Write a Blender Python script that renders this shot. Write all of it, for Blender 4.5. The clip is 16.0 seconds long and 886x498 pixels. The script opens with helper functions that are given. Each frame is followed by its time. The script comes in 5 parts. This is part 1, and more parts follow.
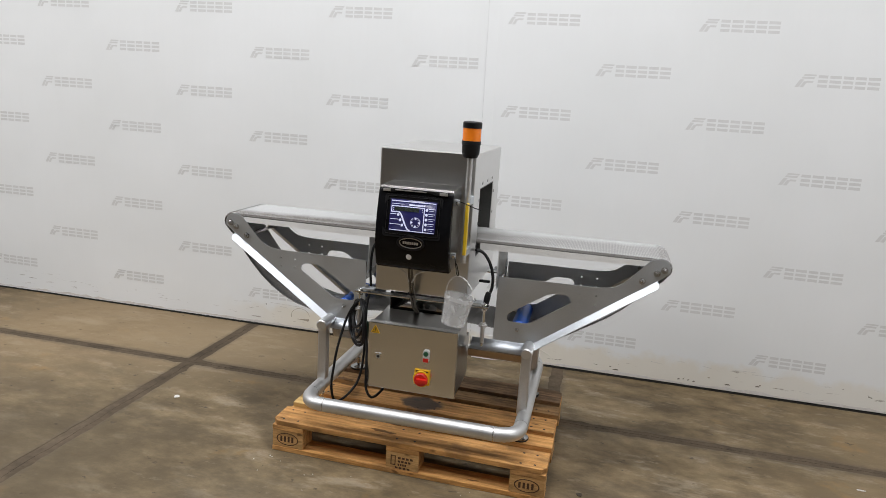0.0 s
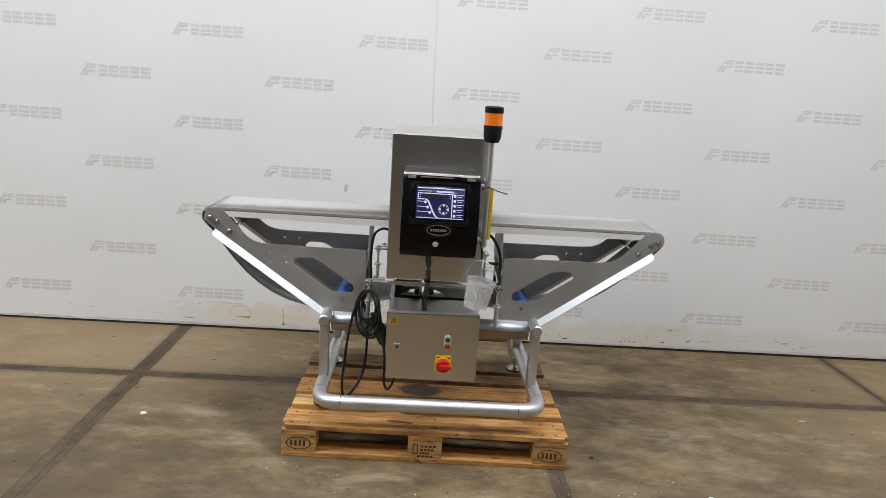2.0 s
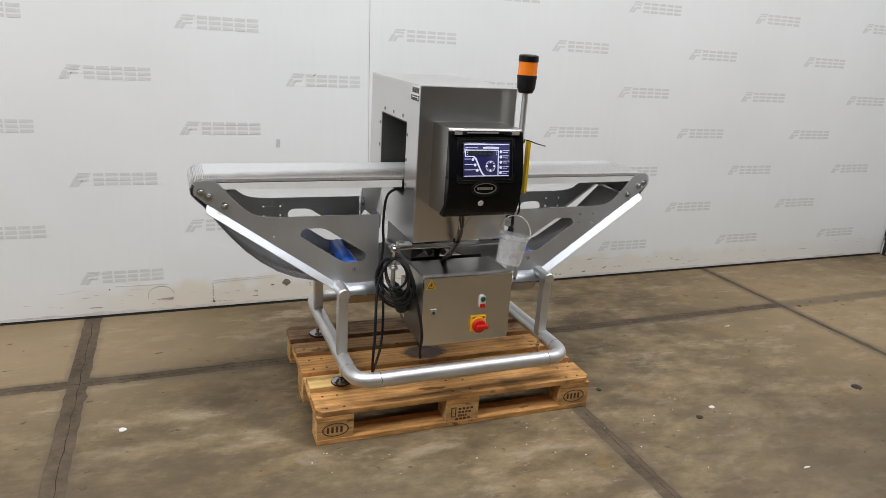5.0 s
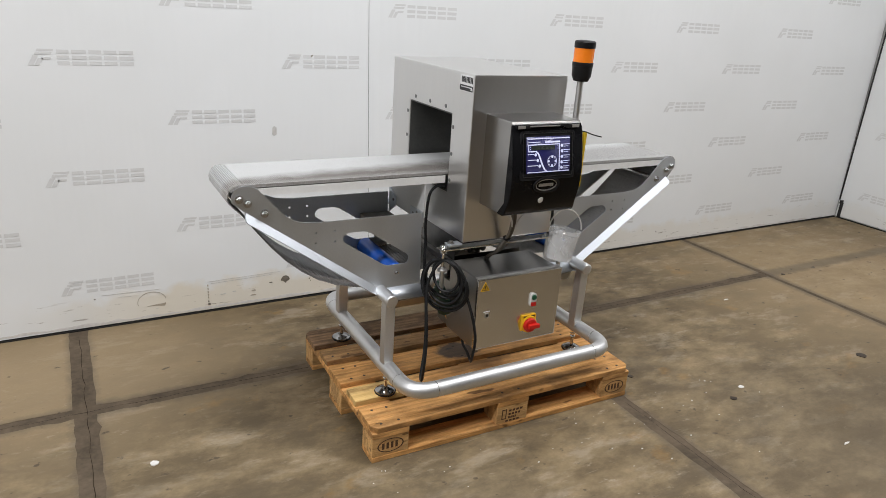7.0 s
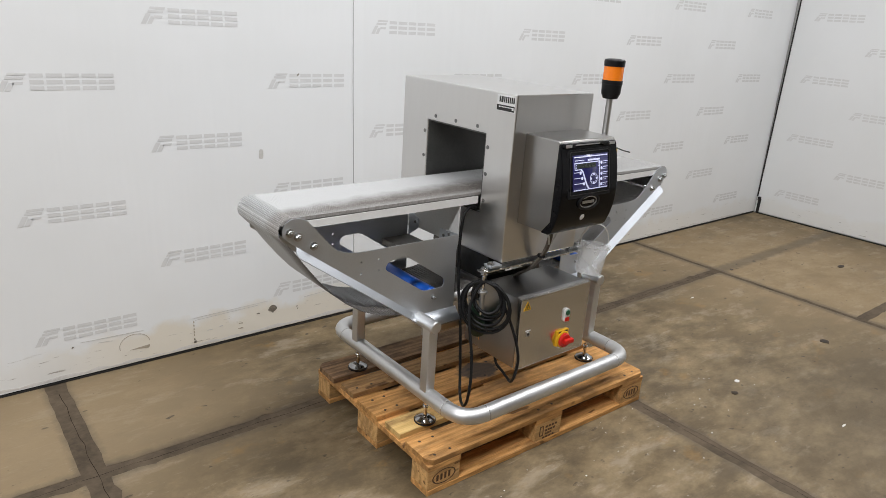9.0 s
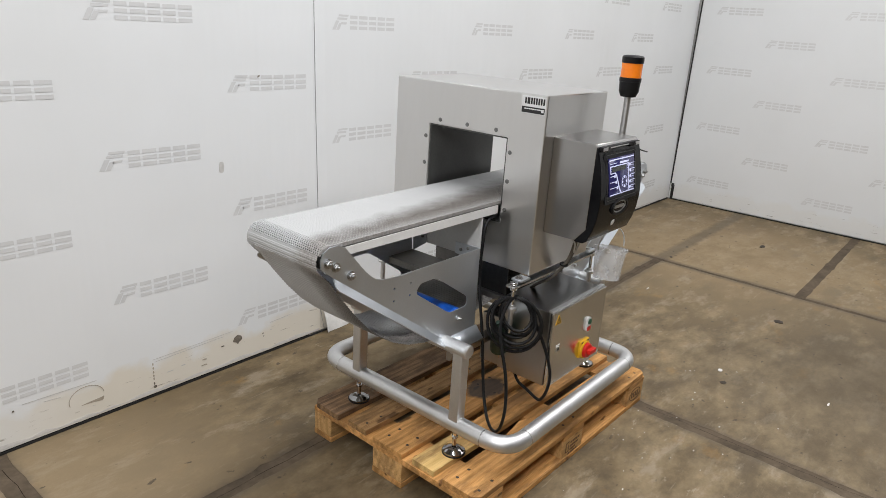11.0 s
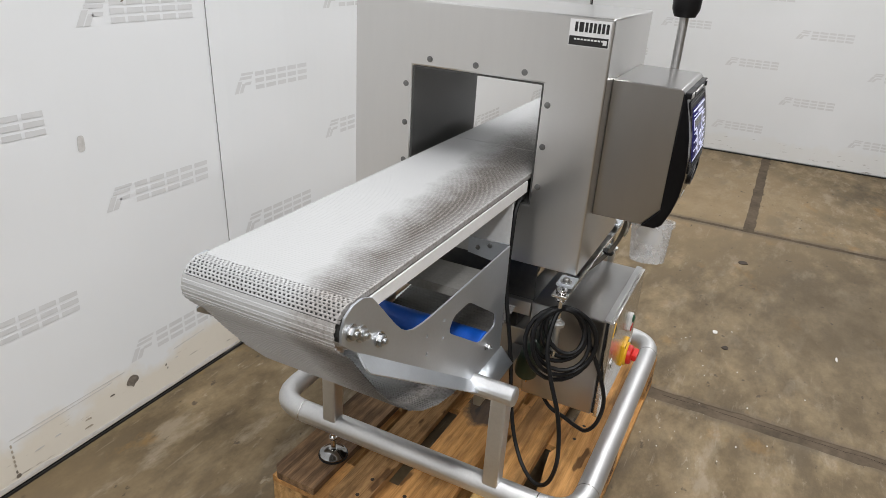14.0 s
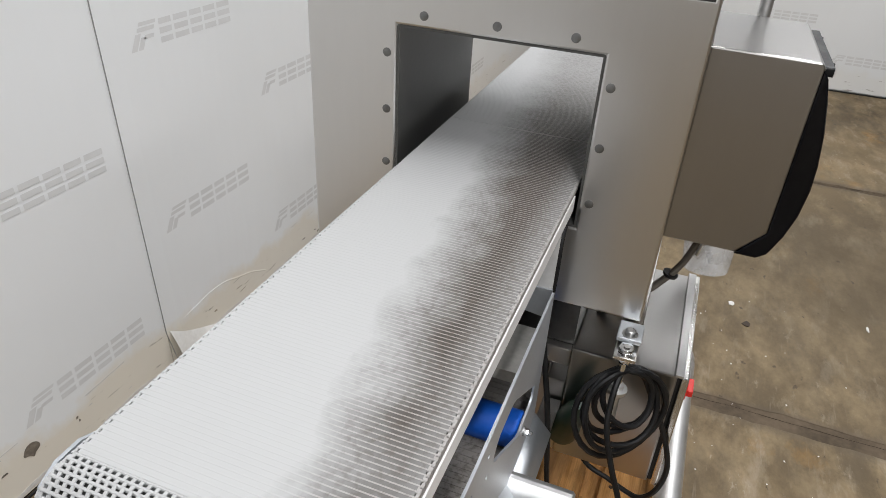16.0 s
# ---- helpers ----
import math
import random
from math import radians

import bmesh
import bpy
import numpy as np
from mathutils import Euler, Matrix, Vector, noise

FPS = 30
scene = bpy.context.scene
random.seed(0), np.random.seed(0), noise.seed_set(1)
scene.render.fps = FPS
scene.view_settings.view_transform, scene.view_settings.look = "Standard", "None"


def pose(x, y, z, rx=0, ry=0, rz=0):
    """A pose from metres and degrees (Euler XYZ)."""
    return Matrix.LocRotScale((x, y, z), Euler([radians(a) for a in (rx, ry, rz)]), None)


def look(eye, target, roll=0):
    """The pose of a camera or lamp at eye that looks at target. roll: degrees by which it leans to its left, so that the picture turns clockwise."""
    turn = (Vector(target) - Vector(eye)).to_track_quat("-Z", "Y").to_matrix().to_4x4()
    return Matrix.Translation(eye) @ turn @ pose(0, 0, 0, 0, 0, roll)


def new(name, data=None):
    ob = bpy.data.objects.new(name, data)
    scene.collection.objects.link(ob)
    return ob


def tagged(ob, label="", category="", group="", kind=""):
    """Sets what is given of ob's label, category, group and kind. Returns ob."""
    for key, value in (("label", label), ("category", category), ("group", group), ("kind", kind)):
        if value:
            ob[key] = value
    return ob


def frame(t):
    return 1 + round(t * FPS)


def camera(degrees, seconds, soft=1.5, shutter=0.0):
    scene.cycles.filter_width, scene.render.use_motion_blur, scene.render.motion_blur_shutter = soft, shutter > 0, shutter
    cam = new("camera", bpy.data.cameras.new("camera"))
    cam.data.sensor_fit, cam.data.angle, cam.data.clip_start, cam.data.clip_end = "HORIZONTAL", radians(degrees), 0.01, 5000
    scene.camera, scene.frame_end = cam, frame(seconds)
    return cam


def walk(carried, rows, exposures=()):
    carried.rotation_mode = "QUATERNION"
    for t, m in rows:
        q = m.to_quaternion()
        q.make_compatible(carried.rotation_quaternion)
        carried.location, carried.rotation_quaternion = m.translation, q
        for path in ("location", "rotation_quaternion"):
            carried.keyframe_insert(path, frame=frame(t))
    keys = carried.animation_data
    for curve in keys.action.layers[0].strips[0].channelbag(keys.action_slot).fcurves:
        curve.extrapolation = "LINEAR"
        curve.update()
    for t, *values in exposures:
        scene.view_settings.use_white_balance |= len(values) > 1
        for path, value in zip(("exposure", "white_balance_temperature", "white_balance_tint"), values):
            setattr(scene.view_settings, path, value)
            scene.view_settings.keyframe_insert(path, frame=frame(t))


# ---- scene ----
cam = camera(66.7, 16.0, soft=0.65)
PATH = [
    (0, (1.286, -2.485, 1.551), (0.858, -0.579, 1.123), 3.7),
    (0.5, (1.091, -2.455, 1.515), (0.78, -0.525, 1.09), 3.7),
    (1, (0.887, -2.508, 1.53), (0.712, -0.564, 1.095), 3.8),
    (1.5, (0.696, -2.6, 1.544), (0.663, -0.649, 1.105), 3.8),
    (2, (0.524, -2.552, 1.528), (0.606, -0.606, 1.071), 3.8),
    (2.5, (0.35, -2.494, 1.531), (0.566, -0.565, 1.049), 3.8),
    (3, (0.148, -2.471, 1.537), (0.499, -0.569, 1.031), 3.9),
    (3.5, (-0.04, -2.491, 1.547), (0.436, -0.619, 1.029), 3.8),
    (4, (-0.184, -2.415, 1.528), (0.371, -0.57, 0.991), 3.8),
    (6.5, (-0.738, -1.922, 1.544), (0.186, -0.286, 0.858), 3.9),
    (7, (-0.819, -1.827, 1.581), (0.122, -0.203, 0.89), 3.9),
    (7.5, (-0.949, -1.763, 1.605), (0.036, -0.163, 0.92), 3.9),
    (8, (-1.037, -1.667, 1.595), (0.01, -0.101, 0.922), 3.9),
    (10.5, (-1.442, -1.119, 1.576), (-0.009, 0.121, 0.934), 3.8),
    (11, (-1.444, -0.961, 1.56), (0.029, 0.229, 0.914), 3.8),
    (11.5, (-1.49, -0.844, 1.557), (0.029, 0.285, 0.91), 3.8),
    (12, (-1.557, -0.748, 1.56), (0.019, 0.295, 0.906), 3.8),
    (12.5, (-1.481, -0.626, 1.539), (0.153, 0.317, 0.874), 3.6),
    (13, (-1.342, -0.495, 1.518), (0.313, 0.381, 0.813), 3.6),
    (13.5, (-1.2, -0.356, 1.504), (0.447, 0.482, 0.741), 3.7),
    (14, (-1.078, -0.189, 1.471), (0.57, 0.596, 0.653), 3.7),
    (14.5, (-0.923, -0.082, 1.422), (0.705, 0.646, 0.516), 3.6),
    (15, (-0.795, 0.003, 1.415), (0.792, 0.687, 0.408), 3.6),
    (15.5, (-0.691, 0.12, 1.43), (0.886, 0.768, 0.383), 3.6),
    (16, (-0.616, 0.171, 1.462), (0.997, 0.737, 0.424), 3.6),
]
walk(cam, [(t, look(eye, target, roll)) for t, eye, target, roll in PATH],
     [(0, -0.04), (3.5, -0.03), (6.5, 0.04), (11, 0.05), (13.5, 0.05), (15, 0.13), (15.5, 0.06), (16, -0.03)])

# ---- light ----
world = bpy.data.worlds.new("hall_air")
scene.world = world
world.use_nodes = True
world.node_tree.nodes["Background"].inputs[0].default_value = (0.9, 0.95, 1.0, 1)
world.node_tree.nodes["Background"].inputs[1].default_value = 0.025
LAMPS = [(-3.6, -1.5, 198), (0.4, -2.4, 46), (0.2, -0.3, 95), (3.4, -0.8, 96)]
for lx, ly, watts in LAMPS:
    lamp_data = bpy.data.lights.new("ceiling_strip", "AREA")
    lamp_data.shape, lamp_data.size, lamp_data.size_y, lamp_data.energy = "RECTANGLE", 0.35, 3.0, watts
    lamp_data.color = (0.985, 0.985, 1.0)
    lamp = new("ceiling_strip", lamp_data)
    lamp.matrix_world = pose(lx, ly, 4.38, 0, 0, 90)


# ---- materials ----
def nodes_of(name):
    m = bpy.data.materials.new(name)
    m.use_nodes = True
    t = m.node_tree
    return m, t, t.nodes["Principled BSDF"]


def link(t, a, b):
    t.links.new(a, b)


def coords(t, stretch=(1, 1, 1), wander=True):
    """Object coordinates, shifted by a random amount for each object."""
    c = t.nodes.new("ShaderNodeTexCoord")
    mp = t.nodes.new("ShaderNodeMapping")
    mp.inputs["Scale"].default_value = stretch
    link(t, c.outputs["Object"], mp.inputs["Vector"])
    if wander:
        info = t.nodes.new("ShaderNodeObjectInfo")
        mul = t.nodes.new("ShaderNodeVectorMath")
        mul.operation = "SCALE"
        mul.inputs[0].default_value = (17.3, 9.1, 5.7)
        link(t, info.outputs["Random"], mul.inputs["Scale"])
        link(t, mul.outputs[0], mp.inputs["Location"])
    return mp.outputs[0]


def tex(t, vec, scale, detail=4.0, rough=0.55):
    n = t.nodes.new("ShaderNodeTexNoise")
    n.inputs["Scale"].default_value = scale
    n.inputs["Detail"].default_value = detail
    n.inputs["Roughness"].default_value = rough
    link(t, vec, n.inputs["Vector"])
    return n.outputs["Fac"]


def ramp(t, fac, stops):
    r = t.nodes.new("ShaderNodeValToRGB")
    el = r.color_ramp.elements
    while len(el) < len(stops):
        el.new(0.5)
    for e, (p, c) in zip(el, stops):
        e.position, e.color = p, (*c, 1) if len(c) == 3 else c
    link(t, fac, r.inputs[0])
    return r.outputs[0]


def span(t, fac, a, b, lo, hi):
    n = t.nodes.new("ShaderNodeMapRange")
    for i, v in enumerate((a, b, lo, hi), 1):
        n.inputs[i].default_value = v
    link(t, fac, n.inputs[0])
    return n.outputs[0]


def mix(t, fac, a, b, kind="MIX"):
    n = t.nodes.new("ShaderNodeMix")
    n.data_type, n.blend_type = "RGBA", kind
    for sock, v in ((n.inputs[0], fac), (n.inputs[6], a), (n.inputs[7], b)):
        if isinstance(v, (float, int)):
            sock.default_value = v
        elif isinstance(v, tuple):
            sock.default_value = (*v, 1)
        else:
            link(t, v, sock)
    return n.outputs[2]


def math_node(t, op, a, b=0.0):
    n = t.nodes.new("ShaderNodeMath")
    n.operation = op
    for sock, v in ((n.inputs[0], a), (n.inputs[1], b)):
        if isinstance(v, (float, int)):
            sock.default_value = v
        else:
            link(t, v, sock)
    return n.outputs[0]


def bump(t, p, height, strength, distance=0.002):
    b = t.nodes.new("ShaderNodeBump")
    b.inputs["Strength"].default_value, b.inputs["Distance"].default_value = strength, distance
    link(t, height, b.inputs["Height"])
    link(t, b.outputs[0], p.inputs["Normal"])


def surf(name, c1, c2, scale=6.0, fine=80.0, rough=(0.4, 0.55), metal=0.0, relief=0.1, stretch=(1, 1, 1)):
    m, t, p = nodes_of(name)
    v = coords(t, stretch)
    big, small = tex(t, v, scale), tex(t, v, fine, 3.0)
    both = math_node(t, "ADD", math_node(t, "MULTIPLY", big, 0.65), math_node(t, "MULTIPLY", small, 0.35))
    link(t, ramp(t, both, [(0.35, c1), (0.65, c2)]), p.inputs["Base Color"])
    link(t, span(t, both, 0.35, 0.65, rough[0], rough[1]), p.inputs["Roughness"])
    p.inputs["Metallic"].default_value = metal
    if relief:
        bump(t, p, small, relief)
    return m


def dull(m, level):
    m.node_tree.nodes["Principled BSDF"].inputs["Specular IOR Level"].default_value = level
    return m


def glow(name, colour, strength):
    m, t, p = nodes_of(name)
    p.inputs["Base Color"].default_value = (*colour, 1)
    p.inputs["Emission Color"].default_value = (*colour, 1)
    p.inputs["Emission Strength"].default_value = strength
    p.inputs["Roughness"].default_value = 0.25
    return m


STEEL_X = surf("brushed_steel_along_x", (0.635, 0.62, 0.60), (0.68, 0.665, 0.645), 3, 25, (0.205, 0.245), 1, 0.0, (0.4, 1, 6))
STEEL_Z = surf("brushed_steel_upright", (0.675, 0.667, 0.655), (0.70, 0.692, 0.68), 1.2, 18, (0.278, 0.292), 1, 0.0, (3, 3, 0.4))
# low base colour stands in for the dim reflections on boxes and beams
STEEL_BOX = surf("dimmed_brushed_steel", (0.37, 0.362, 0.351), (0.39, 0.381, 0.370), 1.2, 18, (0.275, 0.288), 1, 0.0, (3, 3, 0.4))
STEEL_DARK = surf("darkened_steel", (0.10, 0.098, 0.095), (0.15, 0.147, 0.143), 6, 60, (0.28, 0.38), 1, 0.03)
STEEL_PLATE = surf("bead_blasted_steel_plate", (0.57, 0.60, 0.635), (0.65, 0.68, 0.715), 5, 160, (0.46, 0.58), 1, 0.06)
STEEL_TUBE = surf("satin_steel_tube", (0.60, 0.60, 0.60), (0.70, 0.70, 0.695), 7, 140, (0.42, 0.54), 1, 0.08)
CHROME = surf("polished_chrome", (0.72, 0.72, 0.72), (0.80, 0.80, 0.80), 12, 90, (0.06, 0.14), 1, 0.0)
# chrome darkened to stand in for the dark surroundings the feet mirror
DARK_CHROME = surf("dimmed_polished_chrome", (0.30, 0.30, 0.30), (0.42, 0.42, 0.42), 12, 90, (0.05, 0.12), 1, 0.0)
BLACK_PLASTIC = dull(surf("matt_black_plastic", (0.007, 0.007, 0.008), (0.014, 0.014, 0.015), 20, 200, (0.35, 0.5), 0, 0.08), 0.2)
BLACK_GLOSS = dull(surf("glossy_black_fascia", (0.004, 0.004, 0.005), (0.007, 0.007, 0.008), 9, 90, (0.12, 0.22), 0, 0.0), 0.16)
RUBBER = dull(surf("black_rubber_cable", (0.006, 0.006, 0.007), (0.012, 0.012, 0.012), 30, 200, (0.38, 0.55), 0, 0.05), 0.24)
SEAL = surf("black_rubber_seal", (0.008, 0.008, 0.008), (0.018, 0.017, 0.016), 20, 120, (0.6, 0.8), 0, 0.2)
LINER = surf("charcoal_tunnel_liner", (0.05, 0.05, 0.048), (0.075, 0.075, 0.07), 6, 140, (0.3, 0.42), 0, 0.05)
GREY_PLASTIC = surf("worn_grey_plastic", (0.20, 0.195, 0.18), (0.30, 0.29, 0.27), 8, 120, (0.45, 0.6), 0, 0.05)
PALE_PLASTIC = surf("pale_grey_plastic", (0.50, 0.50, 0.495), (0.58, 0.58, 0.575), 5, 120, (0.4, 0.55), 0, 0.04)
BLUE = surf("blue_roller_plastic", (0.0, 0.07, 0.42), (0.005, 0.10, 0.52), 9, 120, (0.35, 0.5), 0, 0.05)
RED = surf("red_switch_plastic", (0.55, 0.012, 0.008), (0.65, 0.02, 0.012), 12, 90, (0.3, 0.4), 0, 0.02)
YELLOW = surf("yellow_plastic", (0.75, 0.40, 0.01), (0.82, 0.47, 0.02), 12, 90, (0.35, 0.45), 0, 0.02)
LEMON = surf("lemon_plastic_strip", (0.78, 0.52, 0.02), (0.84, 0.58, 0.03), 12, 90, (0.35, 0.45), 0, 0.02)
GREEN = surf("dark_green_plastic", (0.004, 0.020, 0.012), (0.006, 0.030, 0.016), 12, 90, (0.35, 0.5), 0, 0.03)
LAMP_GREEN = surf("green_button_plastic", (0.008, 0.075, 0.035), (0.012, 0.10, 0.048), 12, 90, (0.3, 0.4), 0, 0.0)
WHITE_PLASTIC = surf("white_plastic", (0.74, 0.74, 0.73), (0.82, 0.82, 0.81), 12, 90, (0.35, 0.5), 0, 0.02)
WHITE_INK = surf("white_label_print", (0.72, 0.72, 0.72), (0.80, 0.80, 0.80), 30, 90, (0.4, 0.5), 0, 0.0)
BLACK_INK = surf("black_label_print", (0.012, 0.012, 0.012), (0.02, 0.02, 0.02), 30, 90, (0.4, 0.5), 0, 0.0)
STAMP_INK = surf("burnt_stamp", (0.05, 0.022, 0.008), (0.10, 0.045, 0.018), 40, 200, (0.7, 0.8), 0, 0.0)
NAIL = surf("dark_nail_head", (0.03, 0.022, 0.016), (0.07, 0.05, 0.035), 40, 200, (0.5, 0.7), 0.5, 0.0)
BOLT = surf("zinc_bolt", (0.40, 0.40, 0.40), (0.50, 0.50, 0.495), 40, 200, (0.24, 0.36), 1, 0.0)
SCREW = surf("dull_screw_head", (0.18, 0.18, 0.18), (0.28, 0.28, 0.275), 40, 200, (0.35, 0.5), 1, 0.0)
AMBER = surf("amber_lens", (0.93, 0.22, 0.012), (0.97, 0.26, 0.018), 20, 120, (0.2, 0.28), 0, 0.0)
SCREEN = glow("display_violet", (0.013, 0.013, 0.062), 0.75)
SCREEN_WHITE = glow("display_white", (0.58, 0.60, 0.80), 0.40)
SCREEN_DARK = surf("display_dark_window", (0.022, 0.028, 0.024), (0.030, 0.038, 0.032), 9, 90, (0.2, 0.3), 0, 0)
PRINT = surf("grey_wall_print", (0.605, 0.61, 0.61), (0.65, 0.655, 0.655), 14, 90, (0.45, 0.55), 0, 0.0)
PRINT_PALE = surf("pale_grey_wall_print", (0.64, 0.645, 0.645), (0.69, 0.695, 0.695), 14, 90, (0.45, 0.55), 0, 0.0)
SCUFF = surf("dark_scuff", (0.10, 0.085, 0.07), (0.22, 0.19, 0.15), 60, 200, (0.7, 0.8), 0, 0.0)
STREAK = surf("brown_scratch", (0.30, 0.26, 0.20), (0.46, 0.41, 0.33), 60, 200, (0.7, 0.8), 0, 0.0)
CREASE = surf("creased_foil", (0.60, 0.58, 0.55), (0.70, 0.68, 0.655), 40, 160, (0.4, 0.55), 0, 0.5)
SMUDGE = surf("grey_smudge", (0.48, 0.47, 0.45), (0.60, 0.59, 0.57), 60, 200, (0.6, 0.7), 0, 0.0)
PAPER = surf("torn_white_foil", (0.62, 0.61, 0.58), (0.74, 0.73, 0.71), 20, 90, (0.5, 0.6), 0, 0.1)
SEAM = surf("grey_panel_joint", (0.26, 0.255, 0.25), (0.34, 0.335, 0.33), 12, 120, (0.6, 0.75), 0, 0.1)
MAT_GREY = surf("dull_grey", (0.10, 0.090, 0.076), (0.165, 0.145, 0.12), 12, 120, (0.6, 0.75), 0, 0.1)
PLAIN = surf("plain_dark_wall", (0.045, 0.044, 0.042), (0.07, 0.069, 0.066), 1.5, 30, (0.7, 0.8), 0, 0.05)
PLAIN_LIGHT = surf("plain_light_wall", (0.45, 0.45, 0.44), (0.52, 0.52, 0.51), 1.5, 30, (0.6, 0.7), 0, 0.05)
CEILING = surf("grey_ceiling", (0.28, 0.28, 0.28), (0.33, 0.33, 0.325), 1.5, 30, (0.7, 0.8), 0, 0.05)


def wood(name, dark, light, bleached=None, grey_patch=None):
    """Sawn pine: fibres, growth bands, grey-brown dirt drawn along the grain, knots."""
    m, t, p = nodes_of(name)
    w = t.nodes.new("ShaderNodeTexWave")
    w.wave_type, w.bands_direction = "BANDS", "Y"
    w.inputs["Scale"].default_value, w.inputs["Distortion"].default_value = 1.2, 9.0
    w.inputs["Detail"].default_value, w.inputs["Detail Scale"].default_value = 3.0, 0.8
    link(t, coords(t, (1.0, 9.0, 9.0)), w.inputs["Vector"])
    fibre = tex(t, coords(t, (3, 70, 70)), 5.0, 5)
    grain = math_node(t, "ADD", math_node(t, "MULTIPLY", w.outputs["Fac"], 0.2), math_node(t, "MULTIPLY", fibre, 0.8))
    base = ramp(t, grain, [(0.30, dark), (0.64, light)])
    if bleached:
        sep = t.nodes.new("ShaderNodeSeparateXYZ")
        link(t, coords(t, wander=False), sep.inputs[0])
        end = math_node(t, "ADD", sep.outputs["X"], math_node(t, "MULTIPLY", fibre, 0.35))
        base = mix(t, span(t, end, 0.50, 0.36, 0.0, 1.0), base, ramp(t, grain, [(0.30, bleached[0]), (0.64, bleached[1])]))
    bare = tex(t, coords(t, (2.0, 7.0, 7.0)), 3.0, 4)
    base = mix(t, span(t, bare, 0.55, 0.70, 0.0, 0.55), base, tuple(min(1.0, 1.25 * c) for c in light))
    dirt = tex(t, coords(t, (1.6, 7.0, 7.0)), 2.2, 7, 0.65)
    base = mix(t, span(t, dirt, 0.49, 0.63, 0.0, 0.60), base, (0.34 * dark[0], 0.36 * dark[1], 0.42 * dark[2]))
    streak = tex(t, coords(t, (1.2, 26.0, 26.0)), 3.2, 5, 0.6)
    base = mix(t, span(t, streak, 0.58, 0.69, 0.0, 0.35), base, (0.22 * dark[0], 0.22 * dark[1], 0.25 * dark[2]))
    blotch = tex(t, coords(t, (1.0, 1.8, 1.8)), 4.5, 6, 0.6)
    base = mix(t, span(t, blotch, 0.53, 0.66, 0.0, 0.55), base, (0.36 * dark[0], 0.40 * dark[1], 0.6 * dark[2]))
    knots = tex(t, coords(t, (5.0, 14.0, 14.0)), 1.6, 2)
    base = mix(t, span(t, knots, 0.68, 0.73, 0.0, 0.8), base, (0.10, 0.045, 0.016))
    # a dark grey patch with a ragged rim
    if grey_patch:
        gap = t.nodes.new("ShaderNodeVectorMath")
        gap.operation = "DISTANCE"
        link(t, coords(t, (1.0, 1.5, 0.0), wander=False), gap.inputs[0])
        gap.inputs[1].default_value = (grey_patch[0], 1.5 * grey_patch[1], 0.0)
        rim = math_node(t, "ADD", gap.outputs["Value"], math_node(t, "MULTIPLY", math_node(t, "SUBTRACT", tex(t, coords(t, (1, 1, 1), wander=False), 22.0, 5), 0.5), 0.10))
        base = mix(t, span(t, rim, grey_patch[2], 0.72 * grey_patch[2], 0.0, 0.88), base, (0.050, 0.050, 0.052))
    info = t.nodes.new("ShaderNodeObjectInfo")
    hsv = t.nodes.new("ShaderNodeHueSaturation")
    link(t, base, hsv.inputs["Color"])
    link(t, span(t, info.outputs["Random"], 0, 1, 0.76, 1.04), hsv.inputs["Value"])
    link(t, hsv.outputs[0], p.inputs["Base Color"])
    p.inputs["Roughness"].default_value = 0.75
    p.inputs["Specular IOR Level"].default_value = 0.3
    bump(t, p, fibre, 0.45, 0.002)
    return m


WOOD = wood("pine_board", (0.50, 0.242, 0.070), (0.76, 0.405, 0.145))
WOOD_PALE = wood("half_bleached_board", (0.50, 0.242, 0.070), (0.76, 0.405, 0.145), ((0.58, 0.37, 0.13), (0.76, 0.52, 0.21)))
WOOD_GREY = wood("weathered_board", (0.15, 0.085, 0.042), (0.33, 0.20, 0.105))
# darker pine: grey dirt, plus the shade under the belt put into the colour
WOOD_DARKENED = wood("darkened_board", (0.29, 0.155, 0.058), (0.52, 0.30, 0.125))
WOOD_BLOCK = wood("pine_block", (0.45, 0.245, 0.088), (0.71, 0.43, 0.178))
WOOD_PATCH = wood("grey_patch_board", (0.50, 0.242, 0.070), (0.76, 0.405, 0.145), None, (0.565, 0.40, 0.115))


